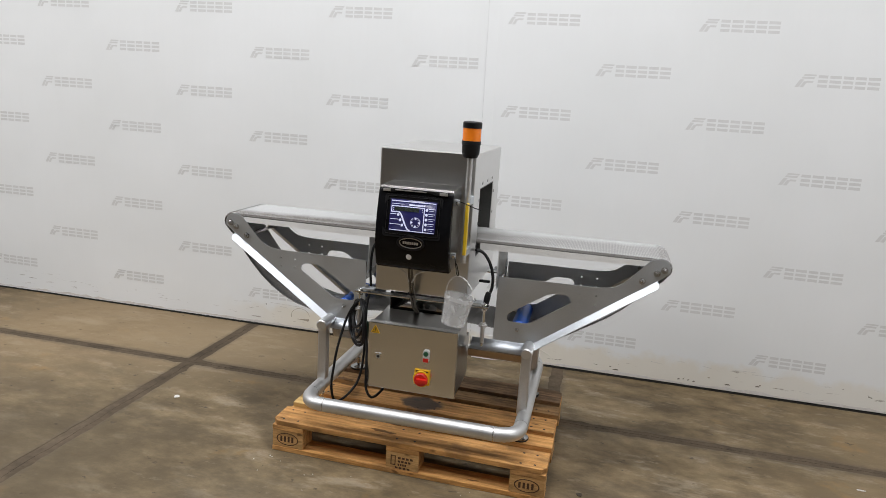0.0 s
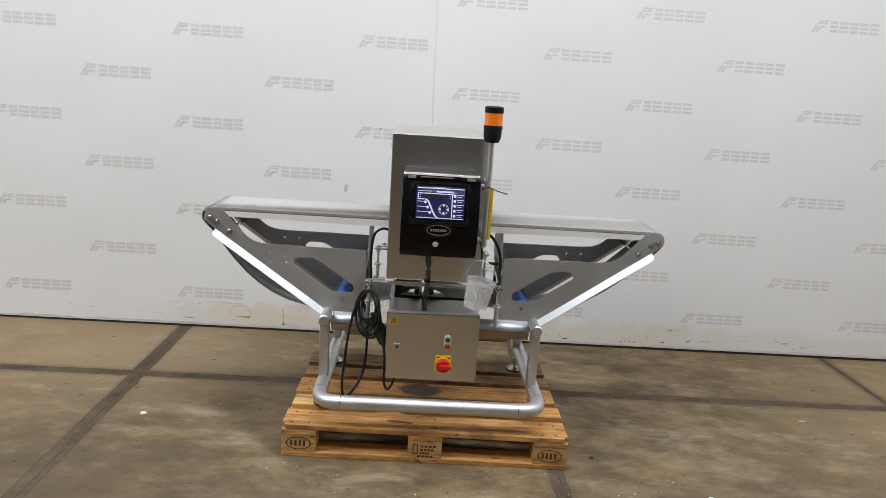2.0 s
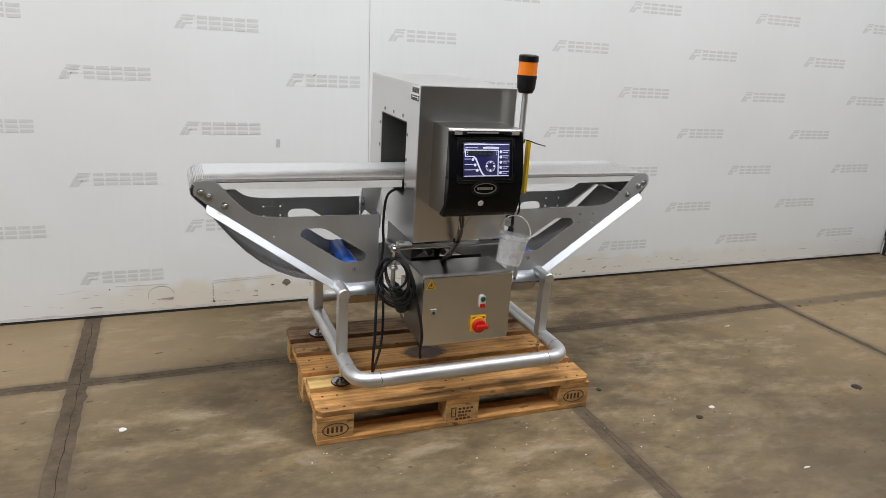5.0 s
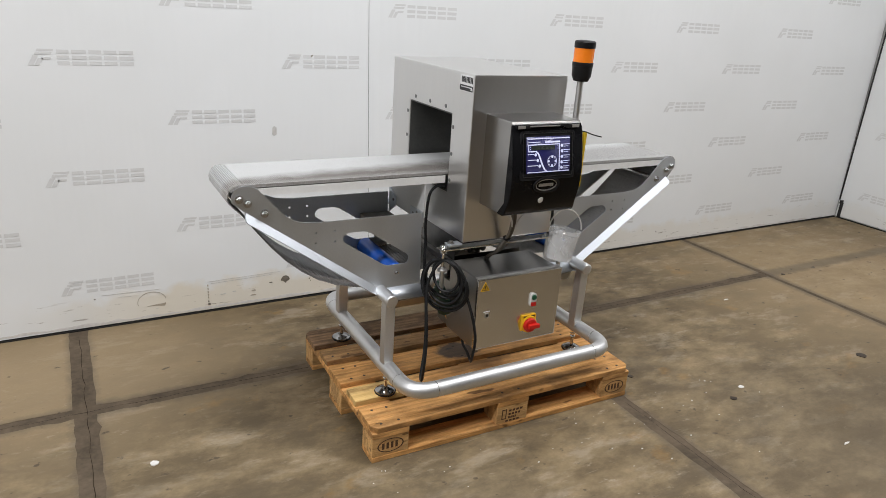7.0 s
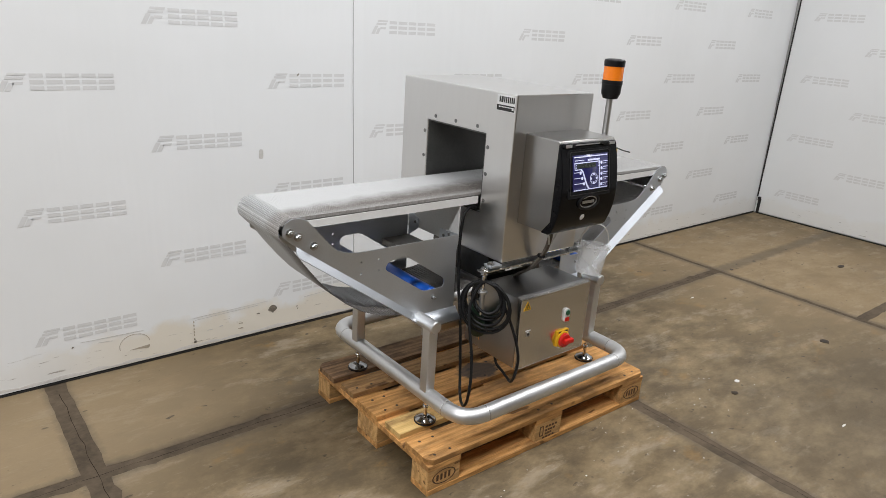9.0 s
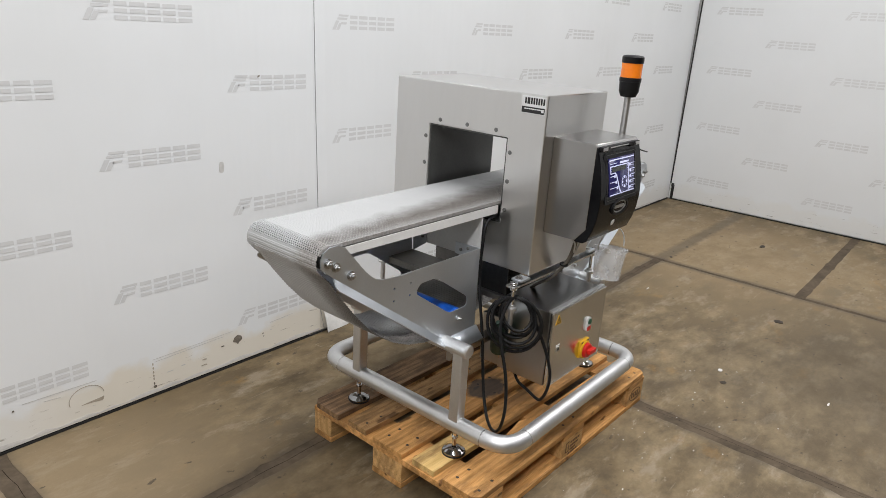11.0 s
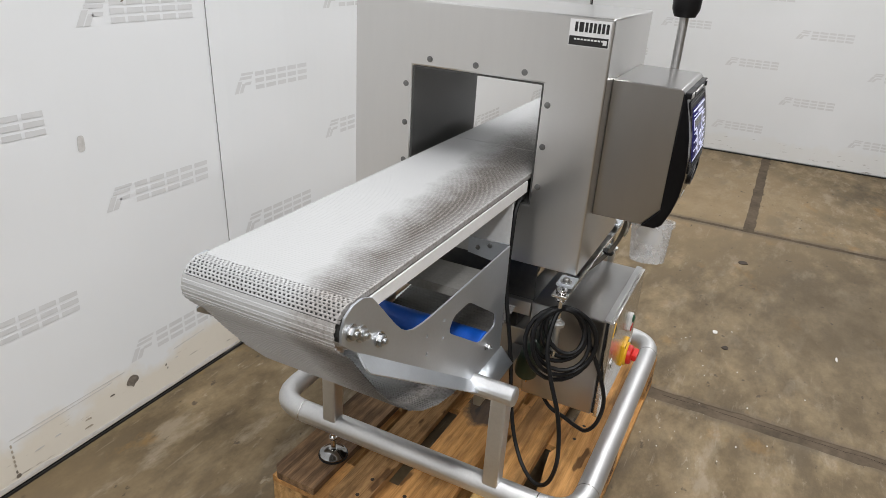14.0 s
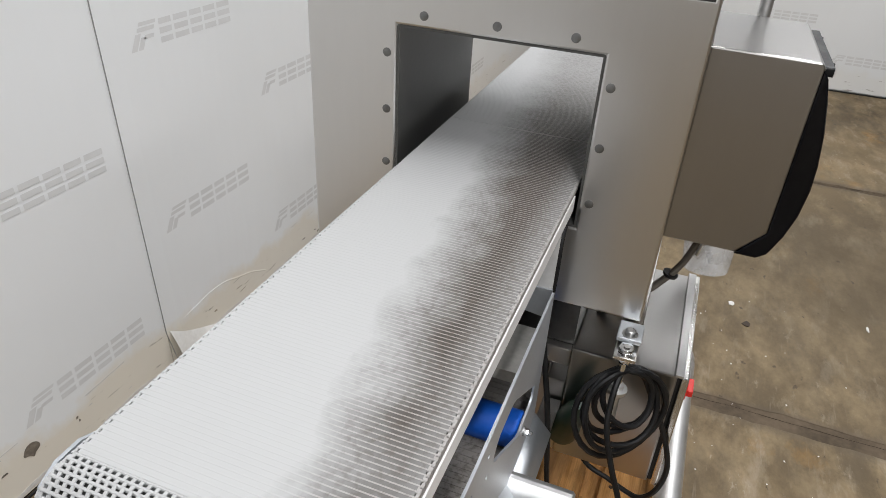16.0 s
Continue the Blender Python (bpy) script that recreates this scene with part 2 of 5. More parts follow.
def wall_paint(name):
    """White printed cladding with tan dirt and scuffs along the foot."""
    m, t, p = nodes_of(name)
    g = t.nodes.new("ShaderNodeNewGeometry")
    sep = t.nodes.new("ShaderNodeSeparateXYZ")
    link(t, g.outputs["Position"], sep.inputs[0])
    pos = g.outputs["Position"]
    wide = tex(t, pos, 1.3, 3)
    cloud = tex(t, pos, 7.0, 5)
    mp = t.nodes.new("ShaderNodeMapping")
    mp.inputs["Scale"].default_value = (5.0, 5.0, 40.0)
    link(t, pos, mp.inputs["Vector"])
    streak = tex(t, mp.outputs[0], 1.6, 5, 0.65)
    base = ramp(t, wide, [(0.3, (0.745, 0.76, 0.765)), (0.7, (0.785, 0.80, 0.81))])
    edge = math_node(t, "ADD", sep.outputs["Z"], math_node(t, "MULTIPLY", math_node(t, "SUBTRACT", cloud, 0.5), 0.22))
    dirt = math_node(t, "MULTIPLY", span(t, edge, 0.178, 0.125, 0.0, 0.72), span(t, sep.outputs["X"], 0.6, 4.6, 1.0, 0.25))
    dirt = math_node(t, "MULTIPLY", dirt, span(t, sep.outputs["X"], -1.15, -0.5, 0.0, 1.0))
    base = mix(t, dirt, base, (0.70, 0.635, 0.515))
    low = span(t, sep.outputs["Z"], 0.16, 0.13, 0.0, 1.0)
    mark = math_node(t, "MULTIPLY", span(t, streak, 0.635, 0.70, 0.0, 0.75), low)
    base = mix(t, mark, base, (0.20, 0.165, 0.12))
    link(t, base, p.inputs["Base Color"])
    p.inputs["Roughness"].default_value = 0.42
    drape = t.nodes.new("ShaderNodeMapping")
    drape.inputs["Scale"].default_value = (5.0, 5.0, 0.7)
    link(t, pos, drape.inputs["Vector"])
    bump(t, p, math_node(t, "ADD", wide, math_node(t, "MULTIPLY", tex(t, drape.outputs[0], 1.0, 3), 0.45)), 0.42, 0.02)
    return m


WALL = wall_paint("white_printed_cladding")


def concrete(name):
    """Worn brown concrete: clouds, pale smears, thin scratches, dark drips."""
    m, t, p = nodes_of(name)
    g = t.nodes.new("ShaderNodeNewGeometry")
    pos = g.outputs["Position"]

    def drawn(scale, turn):
        mp = t.nodes.new("ShaderNodeMapping")
        mp.inputs["Scale"].default_value = (*scale, 1.0)
        mp.inputs["Rotation"].default_value = (0, 0, turn)
        link(t, pos, mp.inputs["Vector"])
        return mp.outputs[0]

    wide, mid, fine = tex(t, pos, 0.8, 5, 0.6), tex(t, drawn((1.0, 1.7), 0.3), 3.6, 9, 0.66), tex(t, pos, 75.0, 5)
    both = math_node(t, "ADD", math_node(t, "MULTIPLY", wide, 0.42), math_node(t, "MULTIPLY", mid, 0.58))
    base = ramp(t, both, [(0.40, (0.082, 0.059, 0.031)), (0.49, (0.156, 0.112, 0.059)), (0.60, (0.248, 0.184, 0.103))])
    base = mix(t, span(t, fine, 0.42, 0.70, 0.0, 0.22), base, (0.095, 0.068, 0.038))
    grime = tex(t, drawn((1.0, 2.0), -0.4), 1.9, 9, 0.70)
    base = mix(t, span(t, grime, 0.505, 0.63, 0.0, 0.58), base, (0.074, 0.056, 0.034))
    # pale worn smears, a wide soft set and a small crisp one
    smear = tex(t, drawn((1.0, 2.6), 0.5), 2.8, 8, 0.68)
    base = mix(t, span(t, smear, 0.545, 0.64, 0.0, 0.50), base, (0.33, 0.275, 0.20))
    rub = math_node(t, "MULTIPLY", span(t, tex(t, drawn((1.0, 2.4), -0.25), 9.0, 7, 0.72), 0.60, 0.66, 0.0, 1.0), span(t, wide, 0.42, 0.56, 0.0, 0.42))
    base = mix(t, rub, base, (0.40, 0.345, 0.265))
    rust = tex(t, drawn((1.0, 1.6), 1.1), 2.2, 6, 0.66)
    base = mix(t, span(t, rust, 0.60, 0.70, 0.0, 0.6), base, (0.27, 0.145, 0.035))
    for scale, turn, size in (((1.0, 16.0), 0.35, 3.0), ((1.0, 13.0), -0.8, 3.6)):
        line = tex(t, drawn(scale, turn), size, 4, 0.6)
        base = mix(t, span(t, line, 0.66, 0.72, 0.0, 0.28), base, (0.36, 0.31, 0.24))
    # large soft tints, each round its own spot: stains, plus uneven light in the colour
    for cx, cy, reach, tint, most in ((2.2, -1.05, 1.5, (0.104, 0.078, 0.046), 0.70), (-1.7, 1.05, 1.1, (0.31, 0.225, 0.13), 0.6), (3.7, 0.5, 1.4, (0.33, 0.24, 0.135), 0.55), (-1.05, -0.6, 1.4, (0.098, 0.074, 0.043), 0.70), (0.2, -0.45, 0.5, (0.10, 0.082, 0.055), 0.4), (-0.75, 1.15, 0.75, (0.30, 0.225, 0.135), 0.55)):
        gap = t.nodes.new("ShaderNodeVectorMath")
        gap.operation = "DISTANCE"
        link(t, pos, gap.inputs[0])
        gap.inputs[1].default_value = (cx, cy, 0)
        far = math_node(t, "ADD", gap.outputs["Value"], math_node(t, "MULTIPLY", math_node(t, "SUBTRACT", mid, 0.5), 1.6 * reach))
        base = mix(t, span(t, far, reach, 0.35 * reach, 0.0, most), base, tint)
    # soil rubbed into the slabs beside the joints
    axes = t.nodes.new("ShaderNodeSeparateXYZ")
    link(t, pos, axes.inputs[0])
    ragged = math_node(t, "MULTIPLY", math_node(t, "SUBTRACT", tex(t, pos, 16.0, 6, 0.7), 0.5), 0.075)
    for axis, at in (("X", -0.877), ("X", 1.165), ("X", 3.18), ("Y", 0.745), ("Y", -1.28)):
        off = math_node(t, "ABSOLUTE", math_node(t, "SUBTRACT", axes.outputs[axis], at))
        base = mix(t, span(t, math_node(t, "ADD", off, ragged), 0.068, 0.030, 0.0, 0.62), base, (0.092, 0.072, 0.050))
    drip = tex(t, drawn((1.0, 1.5), 0.2), 15.0, 4)
    base = mix(t, span(t, drip, 0.665, 0.71, 0.0, 0.75), base, (0.048, 0.036, 0.024))
    link(t, base, p.inputs["Base Color"])
    link(t, span(t, mid, 0.3, 0.7, 0.75, 0.55), p.inputs["Roughness"])
    p.inputs["Specular IOR Level"].default_value = 0.35
    bump(t, p, math_node(t, "ADD", fine, math_node(t, "MULTIPLY", mid, 2.0)), 0.3, 0.003)
    return m


CONCRETE = concrete("stained_concrete")
CRACK = dull(surf("dark_crack", (0.016, 0.011, 0.007), (0.034, 0.024, 0.015), 20, 90, (0.9, 0.95), 0, 0.0), 0.05)
JOINT = dull(surf("dirty_joint_filler", (0.068, 0.052, 0.036), (0.138, 0.106, 0.074), 7, 45, (0.85, 0.95), 0, 0.4), 0.15)


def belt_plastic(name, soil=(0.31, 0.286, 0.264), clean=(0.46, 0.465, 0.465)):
    """Light grey acetal links, dirtier along one edge."""
    m, t, p = nodes_of(name)
    g = t.nodes.new("ShaderNodeNewGeometry")
    sep = t.nodes.new("ShaderNodeSeparateXYZ")
    link(t, g.outputs["Position"], sep.inputs[0])
    n = tex(t, g.outputs["Position"], 14.0, 5)
    f = tex(t, g.outputs["Position"], 120.0, 3)
    at = math_node(t, "ADD", sep.outputs["Y"], math_node(t, "MULTIPLY", math_node(t, "SUBTRACT", n, 0.5), 0.09))
    at = math_node(t, "ADD", at, math_node(t, "MULTIPLY", sep.outputs["X"], -0.10))
    dirt = math_node(t, "MULTIPLY", span(t, at, 0.448, 0.358, 0.0, 0.95), span(t, sep.outputs["X"], 0.55, 1.05, 1.0, 0.45))
    dirt = math_node(t, "MULTIPLY", dirt, span(t, sep.outputs["Y"], 0.306, 0.350, 0.6, 1.0))
    base = mix(t, dirt, clean, soil)
    base = mix(t, math_node(t, "MULTIPLY", span(t, f, 0.48, 0.66, 0.0, 0.6), dirt), base, (0.11, 0.094, 0.08))
    # the slack underside below the nose is darker toward the near edge
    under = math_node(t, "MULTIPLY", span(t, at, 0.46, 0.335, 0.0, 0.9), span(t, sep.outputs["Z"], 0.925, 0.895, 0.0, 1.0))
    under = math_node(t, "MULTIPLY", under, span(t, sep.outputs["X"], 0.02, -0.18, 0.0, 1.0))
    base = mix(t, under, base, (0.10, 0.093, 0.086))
    # shade under the bed and head, painted into the return side
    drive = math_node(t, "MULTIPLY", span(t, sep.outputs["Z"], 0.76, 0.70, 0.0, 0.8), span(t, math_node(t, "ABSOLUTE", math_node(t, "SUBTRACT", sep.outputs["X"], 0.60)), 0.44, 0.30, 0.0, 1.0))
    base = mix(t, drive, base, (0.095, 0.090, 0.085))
    link(t, base, p.inputs["Base Color"])
    link(t, span(t, n, 0.3, 0.7, 0.48, 0.58), p.inputs["Roughness"])
    p.inputs["Specular IOR Level"].default_value = 0.18
    return m


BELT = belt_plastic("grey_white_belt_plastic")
# soil is darker here, standing in for shade between the links too
BED = belt_plastic("soiled_shaded_slider_plastic", (0.052, 0.044, 0.037), (0.45, 0.455, 0.455))


def milky(name, alpha):
    m, t, p = nodes_of(name)
    n = tex(t, coords(t), 18.0, 3)
    link(t, ramp(t, n, [(0.3, (0.78, 0.79, 0.80)), (0.7, (0.86, 0.87, 0.88))]), p.inputs["Base Color"])
    p.inputs["Roughness"].default_value = 0.22
    p.inputs["Alpha"].default_value = alpha
    return m


MILKY = milky("clear_bucket_plastic", 0.30)


# ---- mesh helpers ----
def finish(bm, name, material, smooth=35):
    me = bpy.data.meshes.new(name)
    bmesh.ops.recalc_face_normals(bm, faces=bm.faces)
    bm.to_mesh(me)
    bm.free()
    me.materials.append(material)
    if smooth:
        me.shade_smooth()
        me.set_sharp_from_angle(angle=radians(smooth))
        # flat sides stay flat; only the broken edges are shaded round
        for p in me.polygons:
            if p.area > 1e-4 and max(abs(c) for c in p.normal) > 0.99995:
                p.use_smooth = False
    return me


def thing(name, at, label, category, group="", kind=""):
    ob = new(name)
    ob.empty_display_size = 0.05
    ob.matrix_basis = Matrix.Translation(at)
    return tagged(ob, label, category, group, kind)


def under(ob, parent):
    """Hangs ob under parent; meshes are built in the world's own coordinates."""
    ob.parent = parent
    if parent.type == "EMPTY":
        ob.matrix_parent_inverse = parent.matrix_basis.inverted()
    return ob


def part(name, bm, material, parent, label="", smooth=35, bevel=0.0):
    ob = new(name, finish(bm, name, material, smooth))
    if bevel:
        mod = ob.modifiers.new("edge", "BEVEL")
        mod.width, mod.segments, mod.limit_method, mod.angle_limit = bevel, 2, "ANGLE", radians(40)
    if label:
        ob["label"] = label
    return under(ob, parent) if parent else ob


def piece(name, me, m, parent):
    ob = new(name, me)
    ob.matrix_basis = m
    return under(ob, parent)


def box(x0, x1, y0, y1, z0, z1, bev=0.0, bm=None):
    bm = bm or bmesh.new()
    vs = [bm.verts.new((x, y, z)) for x in (x0, x1) for y in (y0, y1) for z in (z0, z1)]
    fs = [bm.faces.new([vs[i] for i in q]) for q in ((0, 1, 3, 2), (4, 6, 7, 5), (0, 4, 5, 1), (2, 3, 7, 6), (0, 2, 6, 4), (1, 5, 7, 3))]
    if bev:
        edges = list({e for f in fs for e in f.edges})
        bmesh.ops.bevel(bm, geom=edges, offset=bev, segments=2, profile=0.6, affect="EDGES")
    return bm


def sweep(points, r, seg=12, closed=False, bm=None, caps=True):
    """A round tube along points."""
    bm = bm or bmesh.new()
    pts = [Vector(p) for p in points]
    n = len(pts)
    rings, normal = [], None
    for i, p in enumerate(pts):
        a = pts[(i - 1) % n] if closed or i else p
        b = pts[(i + 1) % n] if closed or i < n - 1 else p
        d = (b - a).normalized()
        if normal is None:
            normal = d.orthogonal().normalized()
        normal = (normal - d * normal.dot(d)).normalized()
        side = d.cross(normal)
        rings.append([bm.verts.new(p + r * (math.cos(k * math.tau / seg) * normal + math.sin(k * math.tau / seg) * side)) for k in range(seg)])
    for i in range(n if closed else n - 1):
        a, b = rings[i], rings[(i + 1) % n]
        off = 0
        if closed and i == n - 1:
            off = min(range(seg), key=lambda o: (a[0].co - b[o].co).length)
        for k in range(seg):
            bm.faces.new((a[k], a[(k + 1) % seg], b[(k + 1 + off) % seg], b[(k + off) % seg]))
    if caps and not closed:
        bm.faces.new(rings[0])
        bm.faces.new(rings[-1][::-1])
    return bm


def rod(a, b, r, seg=16, bm=None, bev=0.0):
    """A cylinder from a to b, with its rims broken by bev."""
    a, b = Vector(a), Vector(b)
    if not bev:
        return sweep([a, b], r, seg, bm=bm)
    return lathe(a, b, [(0, r - bev), (bev, r), ((b - a).length - bev, r), ((b - a).length, r - bev)], seg, bm)


def lathe(a, b, profile, seg=24, bm=None):
    """A turned body on the line from a to b; profile: distance along it and radius."""
    bm = bm or bmesh.new()
    a, b = Vector(a), Vector(b)
    d = (b - a).normalized()
    u = d.orthogonal().normalized()
    w = d.cross(u)
    rings = [[bm.verts.new(a + d * s + max(r, 1e-4) * (math.cos(k * math.tau / seg) * u + math.sin(k * math.tau / seg) * w)) for k in range(seg)] for s, r in profile]
    for p, q in zip(rings, rings[1:]):
        for k in range(seg):
            bm.faces.new((p[k], p[(k + 1) % seg], q[(k + 1) % seg], q[k]))
    bm.faces.new(rings[0][::-1])
    bm.faces.new(rings[-1])
    return bm


def slab(loops, axis, lo, hi, bm=None):
    """A flat sheet: loops of 2D points (outline, then holes), extruded along an axis (0: x, 1: y, 2: z) from lo to hi."""
    bm = bm or bmesh.new()

    def lay(p, v):
        return {0: (v, p[0], p[1]), 1: (p[0], v, p[1]), 2: (p[0], p[1], v)}[axis]

    edges = []
    for loop in loops:
        vs = [bm.verts.new(lay(p, lo)) for p in loop]
        edges += [bm.edges.new((a, b)) for a, b in zip(vs, vs[1:] + vs[:1])]
    faces = [f for f in bmesh.ops.triangle_fill(bm, edges=edges, use_beauty=True, use_dissolve=False)["geom"] if isinstance(f, bmesh.types.BMFace)]
    grown = bmesh.ops.extrude_face_region(bm, geom=faces)["geom"]
    step = Vector(lay((0, 0), hi - lo))
    bmesh.ops.translate(bm, vec=step, verts=[v for v in grown if isinstance(v, bmesh.types.BMVert)])
    return bm


def rounded(points, r, steps=4):
    """A polygon with every corner rounded by r."""
    out = []
    n = len(points)
    for i in range(n):
        p, a, b = Vector(points[i]), Vector(points[i - 1]), Vector(points[(i + 1) % n])
        ra = min(r, (a - p).length / 2.05, (b - p).length / 2.05)
        s, e = p + (a - p).normalized() * ra, p + (b - p).normalized() * ra
        for k in range(steps + 1):
            f = k / steps
            out.append(tuple((1 - f) ** 2 * s + 2 * f * (1 - f) * p + f * f * e))
    return out


def smooth_path(points, per=8, closed=False):
    """A Catmull-Rom curve through points."""
    pts = [Vector(p) for p in points]
    n = len(pts)
    out = []
    for i in range(n if closed else n - 1):
        p0, p1, p2, p3 = (pts[j % n] if closed else pts[min(max(j, 0), n - 1)] for j in (i - 1, i, i + 1, i + 2))
        for k in range(per):
            f = k / per
            out.append(0.5 * (2 * p1 + (p2 - p0) * f + (2 * p0 - 5 * p1 + 4 * p2 - p3) * f * f + (3 * p1 - p0 - 3 * p2 + p3) * f**3))
    if not closed:
        out.append(pts[-1])
    return out


# ---- the hall ----
floor = thing("floor", (0, 0, 0), "stained brown-grey concrete slab floor with dark joints", "floor", kind="structure")
part("joint_filler", box(-6.2, 5.3, -7.2, 1.7, -0.3, -0.0015), JOINT, floor, "dark filler in the joints")

wall_n = thing("wall_north", (0, 1.5, 0), "white clad wall with grey printed marks and scuffed foot", "wall", kind="structure")
part("core", box(-6.2, 5.25, 1.54, 1.74, 0, 4.4), PLAIN_LIGHT, wall_n)


def lean(bm):
    """The cladding stands a little proud at its foot."""
    for v in bm.verts:
        v.co.y += 0.012 * v.co.z - 0.024
    return bm


part("panel", lean(slab([[(-6.2, 0.008), (0.613, 0.013), (0.598, 0.6), (0.585, 1.2), (0.570, 2.2), (0.562, 4.4), (-6.2, 4.4), (-6.2, 2.2)]], 1, 1.494, 1.5)), WALL, wall_n)
part("panel", lean(slab([[(0.617, 0.013), (5.094, 0.015), (5.094, 2.2), (5.094, 4.4), (0.566, 4.4), (0.574, 2.2), (0.589, 1.2), (0.602, 0.6)]], 1, 1.4935, 1.4995)), WALL, wall_n)
part("seam_backing", lean(slab([[(0.54, 0.0), (0.68, 0.0), (0.64, 4.4), (0.50, 4.4)]], 1, 1.5002, 1.503)), SEAM, wall_n)
part("floor_seal", box(-6.2, 5.094, 1.4650, 1.4692, 0.0, 0.008, 0.001), SEAL, wall_n)
part("foot_backing", box(-6.2, 5.094, 1.4775, 1.504, 0.0, 0.1), SEAL, wall_n)
part("corner_seal", box(5.0935, 5.099, 1.459, 1.47, 0.16, 4.4), SEAL, wall_n)
part("corner_notch", box(5.076, 5.099, 1.43, 1.45, 0.13, 0.16), SEAL, wall_n)
part("corner_notch", box(5.09, 5.099, 1.425, 1.45, 0.0, 0.14), SEAL, wall_n)

wall_e = thing("wall_east", (5.1, -3, 0), "white clad wall with pale grey printed marks", "wall", kind="structure")
part("core", box(5.11, 5.3, -7.2, 1.7, 0, 4.4), PLAIN_LIGHT, wall_e)
part("panel", box(5.1, 5.108, -7.2, 1.468, 0.014, 4.4), WALL, wall_e)
part("floor_seal", box(5.090, 5.099, -7.2, 1.43, 0.0, 0.009, 0.002), SEAL, wall_e)

# unseen walls and ceiling added to close the hall; tones tuned for reflections
wall_w = thing("wall_west", (-6.2, -3, 0), "plain light wall", "wall", kind="structure")
part("core", box(-6.4, -6.2, -7.2, 1.7, 0, 4.4), PLAIN_LIGHT, wall_w)
wall_s = thing("wall_south", (0, -7.2, 0), "plain dark grey wall", "wall", kind="structure")
part("core", box(-6.4, 5.3, -7.4, -7.2, 0, 4.4), PLAIN, wall_s)
tagged(part("ceiling", box(-6.4, 5.3, -7.4, 1.7, 4.4, 4.6), CEILING, None), "plain grey ceiling", "ceiling", kind="structure")


def logo_mesh(name, material):
    """A printed mark: a slanted flag and five plain blocks."""
    bm = bmesh.new()

    def quad(x, z, w, h, lean=0.0):
        pts = [(x, z), (x + w, z), (x + w + lean * h, z + h), (x + lean * h, z + h)]
        f = [bm.verts.new((a, 0, b)) for a, b in pts]
        bm.faces.new(f)

    quad(-0.200, -0.034, 0.020, 0.040, 0.55)
    quad(-0.176, -0.034, 0.018, 0.030, 0.55)
    quad(-0.172, 0.010, 0.060, 0.010, 0.4)
    quad(-0.150, -0.010, 0.034, 0.010, 0.4)
    quad(-0.164, 0.024, 0.060, 0.009, 0.4)
    x = -0.092
    for w in (0.046, 0.055, 0.048, 0.050, 0.056):
        for z in (-0.031, -0.0075, 0.016):
            quad(x, z, w, 0.015)
        x += w + 0.0095
    return finish(bm, name, material, 0)


logo = logo_mesh("printed_mark", PRINT)
logo_pale = logo_mesh("printed_mark_pale", PRINT_PALE)
for row in range(8):
    z = 0.222 + 0.2590 * row
    if row % 2 == 0:
        xs = [4.49, 3.46, 2.43, 1.40, 0.33, -0.725, -1.77, -2.81, -3.85]
    else:
        xs = [3.98, 2.95, 1.915, 0.885, -0.205, -1.25, -2.29, -3.33]
    for x in xs:
        piece("printed_mark", logo, pose(x, 1.4690 + 0.012 * z, z, -0.69), wall_n)
    z += 0.012
    for y in ([1.12, 0.08, -0.96, -2.0] if row % 2 == 0 else [0.65, -0.39, -1.43, -2.47]):
        piece("printed_mark", logo_pale, pose(5.0994, y, z, 0, 0, -90), wall_e)


def blot(points, y, material, name, parent):
    return part(name, lean(slab([rounded(points, 0.01)], 1, y - 0.0006, y)), material, parent, smooth=0)


FRONT_Y = 1.4932
blot([(0.098, 0.118), (0.110, 0.140), (0.128, 0.146), (0.146, 0.134), (0.150, 0.118), (0.130, 0.108), (0.126, 0.098), (0.116, 0.112)], FRONT_Y, SCUFF, "scuff", wall_n)
for k, z in enumerate((0.052, 0.074, 0.088, 0.104, 0.122, 0.140)):
    blot([(-0.278, z), (-0.272, z), (-0.2735, z + 0.012), (-0.2785, z + 0.010)], FRONT_Y, SCUFF if k == 0 else STREAK, "scuff", wall_n)
blot([(-0.281, 0.036), (-0.266, 0.036), (-0.267, 0.050), (-0.280, 0.048)], FRONT_Y, SCUFF, "scuff", wall_n)
# a scratched arc with a smear inside
arc = [(-0.542 + 0.066 * math.cos(a), 0.100 + 0.052 * math.sin(a)) for a in np.linspace(0.1, 3.4, 24)]
part("scratch", lean(slab([arc + [(-0.542 + (x + 0.542) * 0.965, 0.100 + (z - 0.100) * 0.96) for x, z in arc[::-1]]], 1, FRONT_Y - 0.0006, FRONT_Y)), STREAK, wall_n, smooth=0)
blot([(-0.570, 0.077), (-0.520, 0.074), (-0.482, 0.068), (-0.478, 0.088), (-0.490, 0.084), (-0.530, 0.082)], FRONT_Y, STREAK, "scuff", wall_n)
for xa, za, xb, zb in ((-0.690, 0.147, -0.632, 0.142), (-0.268, 0.152, 0.052, 0.160), (-0.275, 0.164, 0.10, 0.171), (-0.76, 0.165, -0.50, 0.160), (1.70, 0.126, 1.77, 0.118), (1.985, 0.142, 2.04, 0.134), (2.26, 0.131, 2.40, 0.130), (2.15, 0.142, 2.28, 0.146), (2.52, 0.072, 2.58, 0.064), (0.30, 0.150, 0.44, 0.158)):
    blot([(xa, za), (xb, zb), (xb, zb + 0.0014), (xa, za + 0.0018)], FRONT_Y, SMUDGE, "scuff", wall_n)
